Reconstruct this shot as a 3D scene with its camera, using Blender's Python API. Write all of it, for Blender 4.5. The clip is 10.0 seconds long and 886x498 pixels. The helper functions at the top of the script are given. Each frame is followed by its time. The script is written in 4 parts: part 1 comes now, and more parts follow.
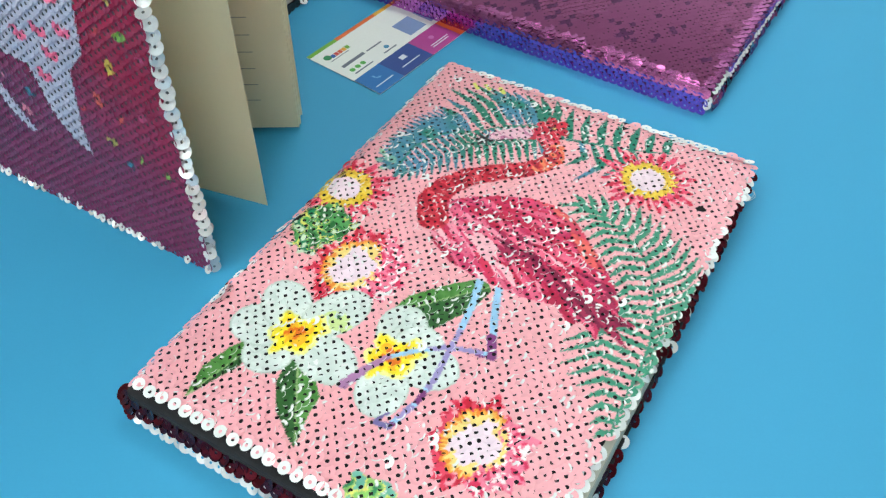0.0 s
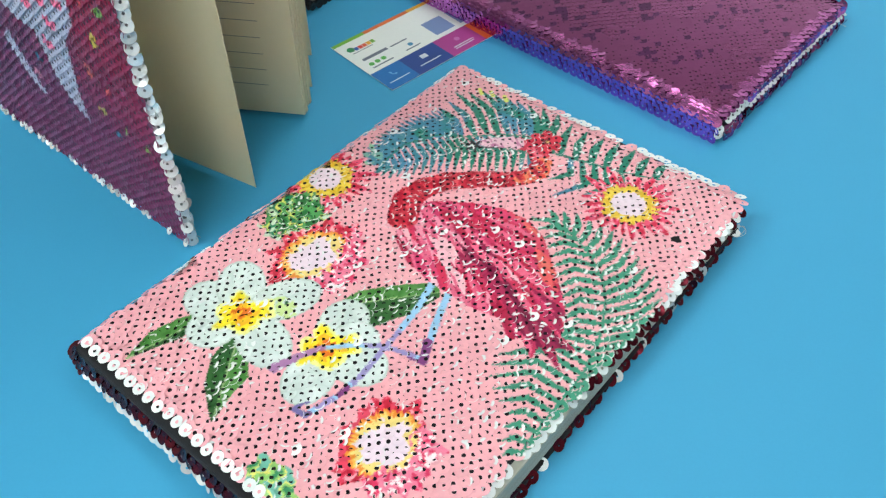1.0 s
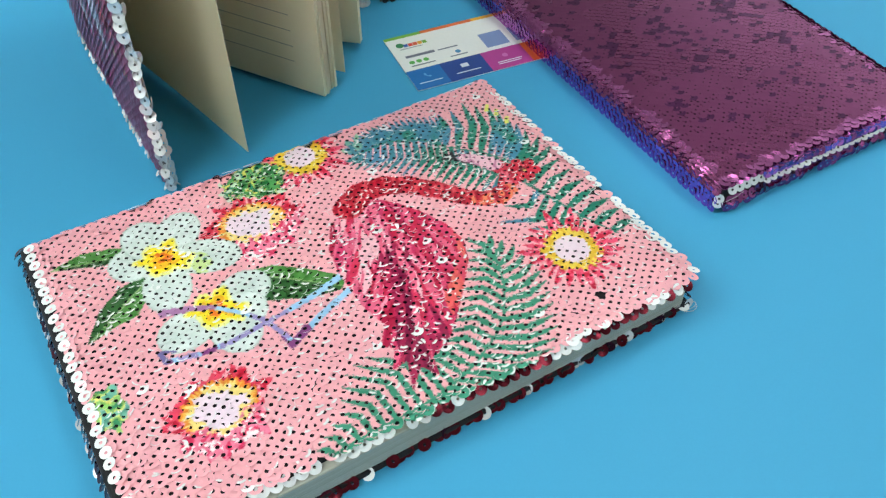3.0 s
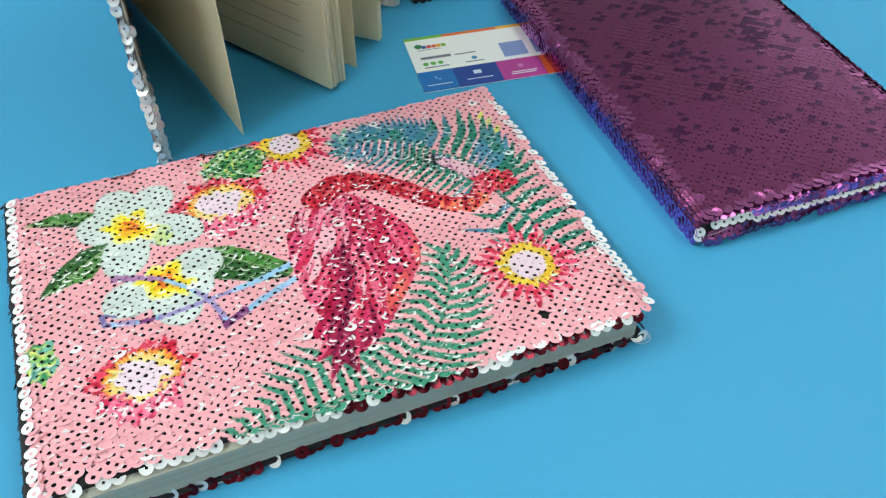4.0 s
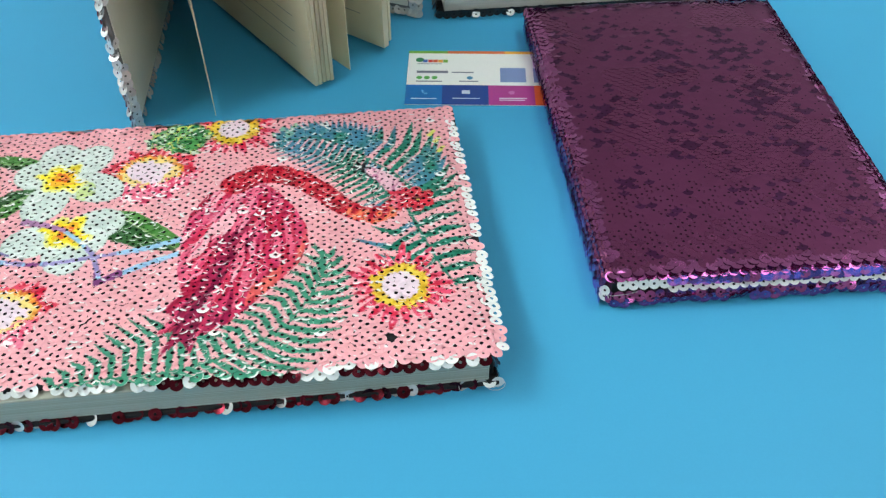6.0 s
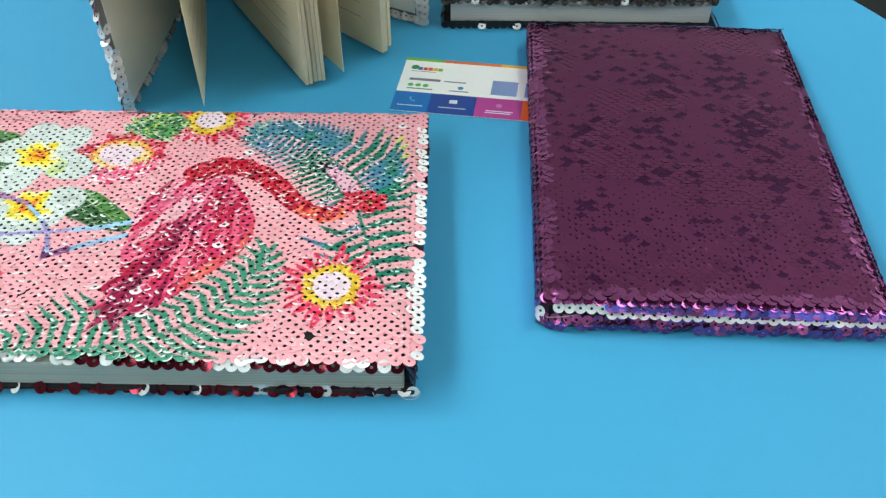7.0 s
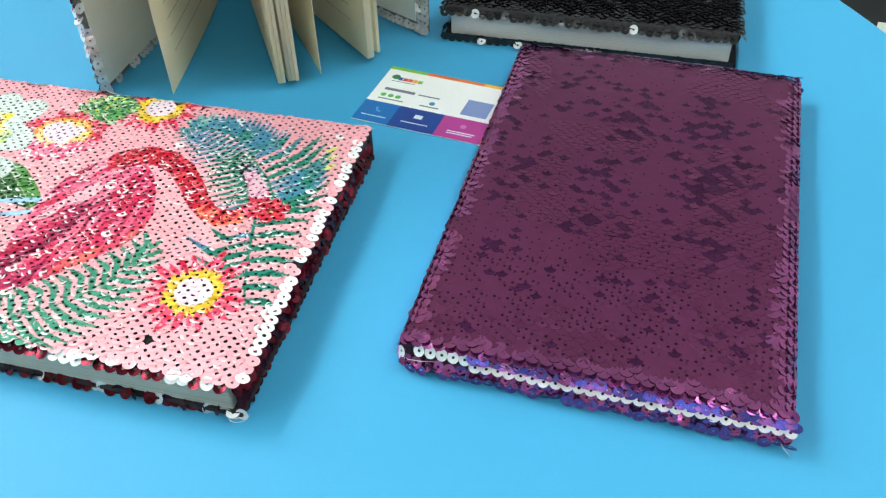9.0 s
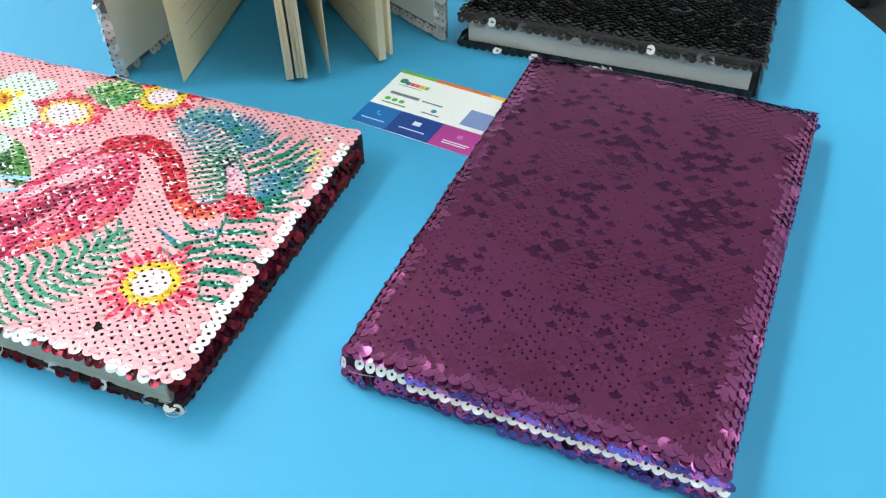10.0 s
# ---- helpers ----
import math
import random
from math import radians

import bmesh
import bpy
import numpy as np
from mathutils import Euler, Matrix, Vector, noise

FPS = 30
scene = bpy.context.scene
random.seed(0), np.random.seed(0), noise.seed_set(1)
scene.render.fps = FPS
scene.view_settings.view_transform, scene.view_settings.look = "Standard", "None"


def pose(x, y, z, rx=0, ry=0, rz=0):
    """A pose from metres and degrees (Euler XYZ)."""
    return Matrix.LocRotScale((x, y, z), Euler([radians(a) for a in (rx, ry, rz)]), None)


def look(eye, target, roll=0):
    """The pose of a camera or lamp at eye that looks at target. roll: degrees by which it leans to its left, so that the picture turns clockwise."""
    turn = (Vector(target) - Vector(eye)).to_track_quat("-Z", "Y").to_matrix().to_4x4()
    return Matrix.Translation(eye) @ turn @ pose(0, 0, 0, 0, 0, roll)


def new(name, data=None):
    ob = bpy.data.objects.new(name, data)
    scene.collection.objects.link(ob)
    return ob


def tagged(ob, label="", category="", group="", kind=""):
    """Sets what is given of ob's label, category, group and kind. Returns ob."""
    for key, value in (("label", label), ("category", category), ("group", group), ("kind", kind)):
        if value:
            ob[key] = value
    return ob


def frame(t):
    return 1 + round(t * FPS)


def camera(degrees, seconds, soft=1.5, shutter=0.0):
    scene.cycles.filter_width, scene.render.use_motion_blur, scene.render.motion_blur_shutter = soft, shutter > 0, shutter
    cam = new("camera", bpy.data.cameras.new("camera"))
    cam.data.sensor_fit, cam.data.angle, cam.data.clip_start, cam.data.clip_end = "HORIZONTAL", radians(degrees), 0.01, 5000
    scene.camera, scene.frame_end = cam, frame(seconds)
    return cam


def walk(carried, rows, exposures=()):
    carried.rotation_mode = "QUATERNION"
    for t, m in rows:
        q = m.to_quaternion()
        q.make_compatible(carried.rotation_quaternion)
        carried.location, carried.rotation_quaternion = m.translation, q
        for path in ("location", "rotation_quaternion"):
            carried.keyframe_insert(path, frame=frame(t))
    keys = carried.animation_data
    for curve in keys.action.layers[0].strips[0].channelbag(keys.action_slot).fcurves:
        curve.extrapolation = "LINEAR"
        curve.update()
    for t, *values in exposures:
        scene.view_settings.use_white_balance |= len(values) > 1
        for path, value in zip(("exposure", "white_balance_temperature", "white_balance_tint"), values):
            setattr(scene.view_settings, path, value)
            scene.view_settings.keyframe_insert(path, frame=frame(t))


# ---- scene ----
cam = camera(54.1, 10.0, soft=1.3)
PATH = [
    (0, (0.172, -0.093, 0.263), (-0.506, 1.089, -1.201), 0.5),
    (0.5, (0.194, -0.08, 0.262), (-0.578, 1.042, -1.203), 0.4),
    (1, (0.217, -0.061, 0.266), (-0.654, 0.979, -1.204), -0.2),
    (1.5, (0.238, -0.045, 0.264), (-0.731, 0.928, -1.191), 0.0),
    (2, (0.259, -0.025, 0.264), (-0.805, 0.86, -1.18), -0.6),
    (2.5, (0.274, -0.004, 0.266), (-0.85, 0.792, -1.185), -0.6),
    (4, (0.312, 0.068, 0.261), (-0.983, 0.582, -1.174), -0.3),
    (4.5, (0.322, 0.095, 0.259), (-1.019, 0.504, -1.167), -1.0),
    (5, (0.329, 0.121, 0.258), (-1.044, 0.442, -1.161), -0.9),
    (5.5, (0.333, 0.147, 0.256), (-1.068, 0.387, -1.151), -0.5),
    (7, (0.338, 0.229, 0.251), (-1.114, 0.196, -1.123), -0.2),
    (7.5, (0.336, 0.253, 0.249), (-1.128, 0.141, -1.109), -0.1),
    (8, (0.326, 0.278, 0.25), (-1.132, 0.08, -1.106), -0.5),
    (8.5, (0.311, 0.306, 0.245), (-1.127, 0.005, -1.112), -1.6),
    (9, (0.303, 0.327, 0.243), (-1.109, -0.049, -1.124), -1.5),
    (9.5, (0.292, 0.347, 0.245), (-1.09, -0.104, -1.129), -1.2),
    (10, (0.281, 0.367, 0.245), (-1.065, -0.181, -1.129), -1.4),
]
walk(cam, [(t, look(eye, target, roll)) for t, eye, target, roll in PATH], [(0, -0.45), (2.5, -0.43), (5, -0.40), (7, -0.28), (8, -0.08), (9, 0.03), (10, 0.03)])
LAMPS = [(-0.5, -1.35, 1.2, 0.8, 16.0), (1.3, -1.5, 1.2, 0.5, 25.0), (-0.2, 1.2, 1.2, 0.6, 10.0), (1.7, 1.0, 1.2, 0.6, 8.0), (-1.0, -2.4, 1.2, 0.6, 21.0)]

# ---- world, lamps, room light ----
world = bpy.data.worlds.new("world")
scene.world = world
world.use_nodes = True
world.node_tree.nodes["Background"].inputs[0].default_value = (0.8, 0.9, 1.0, 1)
world.node_tree.nodes["Background"].inputs[1].default_value = 0.15

MM = 0.001


# ---- materials ----
def nodes_of(name):
    m = bpy.data.materials.new(name)
    m.use_nodes = True
    nt = m.node_tree
    return m, nt, nt.nodes["Principled BSDF"]


def link(nt, a, b):
    nt.links.new(a, b)


def surface(name, color, rough=0.5, metal=0.0, grain=200.0, vary=0.12, bump=0.0, stain=20.0, per_object=0.0, island=0.0, attr="", spec=0.5, coat=0.0):
    """A surface with colour variation at two scales, roughness wear and fine relief."""
    m, nt, b = nodes_of(name)
    tc = nt.nodes.new("ShaderNodeTexCoord")
    n1 = nt.nodes.new("ShaderNodeTexNoise")
    n1.inputs["Scale"].default_value, n1.inputs["Detail"].default_value = grain, 6
    n2 = nt.nodes.new("ShaderNodeTexNoise")
    n2.inputs["Scale"].default_value, n2.inputs["Detail"].default_value = stain, 3
    link(nt, tc.outputs["Object"], n1.inputs["Vector"])
    link(nt, tc.outputs["Object"], n2.inputs["Vector"])
    add = nt.nodes.new("ShaderNodeMath")
    add.operation = "ADD"
    link(nt, n1.outputs["Fac"], add.inputs[0])
    link(nt, n2.outputs["Fac"], add.inputs[1])
    last = add.outputs[0]
    if per_object or island:
        info = nt.nodes.new("ShaderNodeObjectInfo" if per_object else "ShaderNodeNewGeometry")
        mul = nt.nodes.new("ShaderNodeMath")
        mul.operation = "MULTIPLY_ADD"
        mul.inputs[1].default_value = (per_object or island) / max(vary, 0.01)
        link(nt, info.outputs["Random" if per_object else "Random Per Island"], mul.inputs[0])
        link(nt, last, mul.inputs[2])
        last = mul.outputs[0]
    ramp = nt.nodes.new("ShaderNodeMapRange")
    ramp.inputs["From Min"].default_value, ramp.inputs["From Max"].default_value = 0.4, 1.6
    ramp.inputs["To Min"].default_value, ramp.inputs["To Max"].default_value = 1 - vary, 1 + vary
    ramp.clamp = False
    link(nt, last, ramp.inputs["Value"])
    mix = nt.nodes.new("ShaderNodeVectorMath")
    mix.operation = "SCALE"
    if attr:
        at = nt.nodes.new("ShaderNodeAttribute")
        at.attribute_name = attr
        link(nt, at.outputs["Color"], mix.inputs[0])
    else:
        mix.inputs[0].default_value = color
    link(nt, ramp.outputs[0], mix.inputs["Scale"])
    link(nt, mix.outputs[0], b.inputs["Base Color"])
    rr = nt.nodes.new("ShaderNodeMapRange")
    rr.inputs["To Min"].default_value, rr.inputs["To Max"].default_value = max(rough - 0.08, 0.03), min(rough + 0.1, 1)
    link(nt, n2.outputs["Fac"], rr.inputs["Value"])
    link(nt, rr.outputs[0], b.inputs["Roughness"])
    b.inputs["Metallic"].default_value = metal
    b.inputs["Specular IOR Level"].default_value = spec
    b.inputs["Coat Weight"].default_value = coat
    if bump:
        bp = nt.nodes.new("ShaderNodeBump")
        bp.inputs["Strength"].default_value, bp.inputs["Distance"].default_value = bump, 0.0006
        link(nt, n1.outputs["Fac"], bp.inputs["Height"])
        link(nt, bp.outputs[0], b.inputs["Normal"])
    return m


def glow(name, color, strength):
    m, nt, b = nodes_of(name)
    b.inputs["Emission Color"].default_value = (*color, 1)
    b.inputs["Emission Strength"].default_value = strength
    b.inputs["Base Color"].default_value = (0.8, 0.8, 0.8, 1)
    return m


M_TABLE = surface("blue_laminate", (0.050, 0.335, 0.570), 0.5, spec=0.3, grain=900, vary=0.03, stain=6)
M_EDGE = surface("table_edge_band", (0.55, 0.58, 0.6), 0.5)
M_PRINT = surface("printed_sequin", (1, 1, 1), 0.30, grain=900, vary=0.05, stain=60, attr="art", island=0.05, spec=0.35)
M_PRINT_ONE = surface("printed_sequin_single", (1, 1, 1), 0.30, grain=900, vary=0.05, stain=60, attr="art", per_object=0.05, spec=0.35)
M_WHITE = surface("white_sequin", (0.78, 0.79, 0.78), 0.22, grain=600, vary=0.05, per_object=0.08)
M_RED = surface("dark_red_foil", (0.085, 0.006, 0.013), 0.2, metal=0.85, grain=600, vary=0.1, per_object=0.3)
M_PURPLE = surface("purple_foil", (0.272, 0.064, 0.170), 0.27, metal=0.9, grain=700, vary=0.05, island=0.05)
# darker copy of the purple foil: a dim reflection put into the base colour
M_PURPLE_DIM = surface("purple_foil_dim_reflection", (0.105, 0.023, 0.088), 0.36, metal=0.9, grain=700, vary=0.05, island=0.25)
M_PURPLE_ONE = surface("purple_foil_single", (0.272, 0.064, 0.170), 0.27, metal=0.9, grain=700, vary=0.05, per_object=0.05)
# brighter copy of the purple foil: the rim's reflected light put into its colour
M_PURPLE_RIM_LIT = surface("purple_foil_rim_lit", (0.46, 0.13, 0.33), 0.25, metal=0.95, grain=700, vary=0.05, island=0.1)
# the purple foil's violet sheen at grazing angles, set here as fixed base colour
M_PURPLE_SHEEN = surface("purple_foil_violet_sheen", (0.54, 0.16, 0.60), 0.2, metal=0.95, grain=700, vary=0.05, island=0.15)
M_PURPLE_SHEEN_ONE = surface("purple_foil_violet_sheen_single", (0.60, 0.19, 0.60), 0.24, metal=0.95, grain=700, vary=0.05, per_object=0.15)
M_PURPLE_RIM_ONE = surface("purple_foil_rim_single", (0.34, 0.09, 0.26), 0.22, metal=0.95, grain=700, vary=0.05, per_object=0.15)
M_BLACK = surface("black_sequin", (0.007, 0.007, 0.008), 0.24, spec=0.36, grain=700, vary=0.2, island=0.3)
M_BLACK_ONE = surface("black_sequin_single", (0.008, 0.008, 0.008), 0.28, spec=0.5, grain=700, vary=0.2, per_object=0.3)
M_SILVER = surface("pearl_sequin", (0.62, 0.62, 0.62), 0.22, metal=0.35, grain=600, vary=0.08, per_object=0.25)
M_CLOTH = surface("black_cloth", (0.012, 0.011, 0.013), 0.9, grain=1500, vary=0.3, bump=0.4)
M_PLUMCLOTH = surface("plum_cloth", (0.05, 0.012, 0.035), 0.9, grain=1500, vary=0.3, bump=0.4)
M_GREYCLOTH = surface("grey_backing_cloth", (0.16, 0.16, 0.16), 0.9, grain=1500, vary=0.3, bump=0.4)
M_PAPER = surface("cream_paper", (0.84, 0.78, 0.60), 0.8, grain=500, vary=0.04, bump=0.05, stain=15)
M_LINING = surface("grey_white_lining", (0.72, 0.71, 0.63), 0.7, grain=500, vary=0.04, stain=15)
M_INK = surface("grey_rule_ink", (0.27, 0.28, 0.28), 0.8)
M_THREAD = surface("clear_thread", (0.5, 0.5, 0.5), 0.4)


def let_light_through(m, share):
    """Thin paper passes part of the light."""
    nt = m.node_tree
    b, out = nt.nodes["Principled BSDF"], nt.nodes["Material Output"]
    tr = nt.nodes.new("ShaderNodeBsdfTranslucent")
    tr.inputs["Color"].default_value = (0.95, 0.88, 0.68, 1)
    mx = nt.nodes.new("ShaderNodeMixShader")
    mx.inputs[0].default_value = share
    link(nt, b.outputs[0], mx.inputs[1])
    link(nt, tr.outputs[0], mx.inputs[2])
    link(nt, mx.outputs[0], out.inputs["Surface"])


let_light_through(M_PAPER, 0.45)


def paper_edge(name, low, high):
    m, nt, b = nodes_of(name)
    tc = nt.nodes.new("ShaderNodeTexCoord")
    mp = nt.nodes.new("ShaderNodeMapping")
    mp.inputs["Scale"].default_value = (4, 4, 5200)
    n = nt.nodes.new("ShaderNodeTexNoise")
    n.inputs["Scale"].default_value, n.inputs["Detail"].default_value = 1.0, 4
    link(nt, tc.outputs["Object"], mp.inputs["Vector"])
    link(nt, mp.outputs[0], n.inputs["Vector"])
    r = nt.nodes.new("ShaderNodeValToRGB")
    r.color_ramp.elements[0].position, r.color_ramp.elements[0].color = 0.3, (*low, 1)
    r.color_ramp.elements[1].position, r.color_ramp.elements[1].color = 0.7, (*high, 1)
    link(nt, n.outputs["Fac"], r.inputs[0])
    link(nt, r.outputs[0], b.inputs["Base Color"])
    bp = nt.nodes.new("ShaderNodeBump")
    bp.inputs["Strength"].default_value, bp.inputs["Distance"].default_value = 0.4, 0.0003
    link(nt, n.outputs["Fac"], bp.inputs["Height"])
    link(nt, bp.outputs[0], b.inputs["Normal"])
    b.inputs["Roughness"].default_value = 0.85
    return m


M_PAGES = paper_edge("page_edges", (0.30, 0.30, 0.24), (0.52, 0.51, 0.43))
M_PAGES_PALE = paper_edge("pale_page_edges", (0.52, 0.51, 0.46), (0.74, 0.73, 0.67))


# ---- mesh helpers ----
def part(name, bm, material, parent, label="", smooth=False):
    me = bpy.data.meshes.new(name)
    bm.to_mesh(me)
    bm.free()
    me.materials.append(material)
    if smooth:
        me.polygons.foreach_set("use_smooth", [True] * len(me.polygons))
    ob = new(name, me)
    ob.parent = parent
    return tagged(ob, label)


def thing(name, m, label, category, group="", kind=""):
    ob = new(name)
    ob.empty_display_size = 0.02
    ob.matrix_basis = m
    return tagged(ob, label, category, group, kind)


def box(x0, x1, y0, y1, z0, z1, bevel=0.0, seg=2, bm=None):
    """A box in millimetres with rounded edges."""
    b = bmesh.new()
    bmesh.ops.create_cube(b, size=1)
    for v in b.verts:
        v.co = Vector((x0 + (v.co.x + 0.5) * (x1 - x0), y0 + (v.co.y + 0.5) * (y1 - y0), z0 + (v.co.z + 0.5) * (z1 - z0))) * MM
    if bevel:
        bmesh.ops.bevel(b, geom=b.edges[:], offset=bevel * MM, segments=seg, affect="EDGES", profile=0.5)
    return b


def prism(corners, z0, z1, bevel=0.0):
    """An upright prism over a plan outline, in millimetres."""
    b = bmesh.new()
    lo = [b.verts.new((x * MM, y * MM, z0 * MM)) for x, y in corners]
    hi = [b.verts.new((x * MM, y * MM, z1 * MM)) for x, y in corners]
    n = len(corners)
    b.faces.new(lo[::-1])
    b.faces.new(hi)
    for i in range(n):
        b.faces.new((lo[i], lo[(i + 1) % n], hi[(i + 1) % n], hi[i]))
    bmesh.ops.recalc_face_normals(b, faces=b.faces[:])
    if bevel:
        bmesh.ops.bevel(b, geom=b.edges[:], offset=bevel * MM, segments=2, affect="EDGES", profile=0.5)
    return b


# ---- sequins ----
def disc_local(r, hole, rings, seg, cup):
    """Ring by ring the points of a cupped, pierced disc and its faces."""
    a = np.arange(seg) * 2 * math.pi / seg
    rad = np.linspace(hole, r, rings)
    u = (rad[:, None] * np.cos(a)).ravel()
    v = (rad[:, None] * np.sin(a)).ravel()
    w = np.repeat(cup * (rad / r) ** 2, seg)
    f = [(i * seg + j, (i + 1) * seg + j, (i + 1) * seg + (j + 1) % seg, i * seg + (j + 1) % seg) for i in range(rings - 1) for j in range(seg)]
    return u, v, w, np.array(f)


def frames_of(N, D, tilt, roll):
    """Axes of each sequin: the way of its free edge, sideways, and its face normal."""
    N = N / np.linalg.norm(N, axis=1)[:, None]
    D = D - N * (D * N).sum(1)[:, None]
    D = D / np.linalg.norm(D, axis=1)[:, None]
    T = np.cross(N, D)
    ct, st = np.cos(tilt)[:, None], np.sin(tilt)[:, None]
    D2, N2 = D * ct + N * st, N * ct - D * st
    cr, sr = np.cos(roll)[:, None], np.sin(roll)[:, None]
    return D2, T * cr + N2 * sr, N2 * cr - T * sr


def sequins(name, P, N, D, material, parent, r=2.45, tilt=7.5, jit=2.0, rings=2, seg=12, hole=0.66, cup=0.14, paint=None, seed=1, label="", kind="stuff", extra=None):
    """A field of overlapping sequins at P (mm) as one joined mesh. paint(P flat, local u, local v, rng) gives colours."""
    rng = np.random.default_rng(seed)
    n = len(P)
    t = np.radians(rng.normal(tilt, jit, n))
    if extra is not None:
        t = t + np.radians(extra)
    A, B, C = frames_of(N, D, t, np.radians(rng.normal(0, jit, n)))
    u, v, w, f = disc_local(r, hole, rings, seg, cup)
    V = P[:, None, :] + u[None, :, None] * A[:, None, :] + v[None, :, None] * B[:, None, :] + w[None, :, None] * C[:, None, :]
    me = bpy.data.meshes.new(name)
    k = len(u)
    F = (f[None] + (np.arange(n) * k)[:, None, None]).reshape(-1, 4)
    me.vertices.add(n * k)
    me.vertices.foreach_set("co", (V * MM).astype(np.float32).ravel())
    me.loops.add(F.size)
    me.loops.foreach_set("vertex_index", F.ravel().astype(np.int32))
    me.polygons.add(len(F))
    me.polygons.foreach_set("loop_start", (np.arange(len(F)) * 4).astype(np.int32))
    me.polygons.foreach_set("use_smooth", np.ones(len(F), dtype=bool))
    me.update(calc_edges=True)
    if paint is not None:
        col = paint(P, u, v, A, B, rng)
        at = me.color_attributes.new("art", "FLOAT_COLOR", "POINT")
        at.data.foreach_set("color", np.concatenate([col.reshape(-1, 3), np.ones((n * k, 1))], 1).astype(np.float32).ravel())
    me.materials.append(material)
    ob = new(name, me)
    ob.parent = parent
    return tagged(ob, label, kind=kind)


def one_sequin(name, material, r=2.45, hole=0.55, cup=0.16, seg=14):
    u, v, w, f = disc_local(r, hole, 2, seg, cup)
    me = bpy.data.meshes.new(name)
    me.from_pydata([tuple(c * MM for c in q) for q in zip(u, v, w)], [], [tuple(int(i) for i in q) for q in f])
    me.polygons.foreach_set("use_smooth", [True] * len(me.polygons))
    me.materials.append(material)
    return me


def place_sequins(me, P, N, D, parent, tilt=8.0, jit=3.0, seed=1, label=""):
    """Single sequins that share one mesh."""
    rng = np.random.default_rng(seed)
    P, N, D = (np.array(q, dtype=float) for q in (P, N, D))
    n = len(P)
    A, B, C = frames_of(N, D, np.radians(rng.normal(tilt, jit, n)), np.radians(rng.normal(0, jit, n)))
    for p, a, b, c in zip(P, A, B, C):
        ob = new("sequin", me)
        ob.parent = parent
        ob.matrix_basis = Matrix(((a[0], b[0], c[0], p[0] * MM), (a[1], b[1], c[1], p[1] * MM), (a[2], b[2], c[2], p[2] * MM), (0, 0, 0, 1)))
        tagged(ob, label)


def scale_grid(x0, x1, y0, y1, dx=1.95, dy=4.6, seed=3, wobble=0.25):
    """Staggered rows, like fish scales, of places on a flat cover (mm)."""
    rng = np.random.default_rng(seed)
    out = []
    for i in range(int(round((x1 - x0) / dx)) + 1):
        y = np.arange(y0 + (dy / 2 if i % 2 else 0), y1 + 0.01, dy)
        out.append(np.stack([np.full(len(y), x0 + i * dx), y], 1))
    p = np.concatenate(out)
    return p + rng.normal(0, wobble, p.shape)


# ---- painted cover pictures ----
def lin(r, g, b):
    return np.array([((c / 255 + 0.055) / 1.055) ** 2.4 if c > 10 else c / 3295 for c in (r, g, b)])


def hash_noise(x, y, seed=0):
    """Smooth value noise in 0..1."""
    xi, yi = np.floor(x).astype(np.int64), np.floor(y).astype(np.int64)
    fx, fy = x - xi, y - yi
    fx, fy = fx * fx * (3 - 2 * fx), fy * fy * (3 - 2 * fy)

    def h(a, b):
        q = (a * 374761393 + b * 668265263 + seed * 1442695041) & 0x7FFFFFFF
        q = ((q ^ (q >> 13)) * 1274126177) & 0x7FFFFFFF
        return ((q ^ (q >> 16)) & 0xFFFF) / 65535.0
    return (h(xi, yi) * (1 - fx) + h(xi + 1, yi) * fx) * (1 - fy) + (h(xi, yi + 1) * (1 - fx) + h(xi + 1, yi + 1) * fx) * fy


class Canvas:
    """Paint shapes, one over another, on points given in millimetres."""

    def __init__(self, x, y, ground):
        self.x, self.y = x, y
        self.c = np.empty(x.shape + (3,))
        self.c[...] = ground

    def put(self, mask, color):
        self.c[mask] = color if np.ndim(color) == 1 else color[mask]

    def ellipse(self, cx, cy, rx, ry, ang=0.0):
        a = math.radians(ang)
        dx, dy = self.x - cx, self.y - cy
        u, v = dx * math.cos(a) + dy * math.sin(a), -dx * math.sin(a) + dy * math.cos(a)
        return np.hypot(u / rx, v / ry)

    def stroke(self, pts, w0, w1=None, belly=0.0):
        """Distance test for a line of changing width; belly makes it widest in the middle."""
        w1 = w0 if w1 is None else w1
        hit = np.zeros(self.x.shape, dtype=bool)
        seg = [math.dist(a, b) for a, b in zip(pts, pts[1:])]
        total, run = sum(seg), 0.0
        for (ax, ay), (bx, by), s in zip(pts, pts[1:], seg):
            t = np.clip(((self.x - ax) * (bx - ax) + (self.y - ay) * (by - ay)) / (s * s + 1e-9), 0, 1)
            d = np.hypot(self.x - ax - t * (bx - ax), self.y - ay - t * (by - ay))
            q = (run + t * s) / total
            w = w0 + (w1 - w0) * q + belly * np.sin(math.pi * np.clip(q, 0, 1))
            hit |= d < w
            run += s
        return hit

    def inside(self, poly):
        hit = np.zeros(self.x.shape, dtype=bool)
        for (ax, ay), (bx, by) in zip(poly, poly[1:] + poly[:1]):
            cross = ((ay > self.y) != (by > self.y)) & (self.x < (bx - ax) * (self.y - ay) / (by - ay + 1e-12) + ax)
            hit ^= cross
        return hit


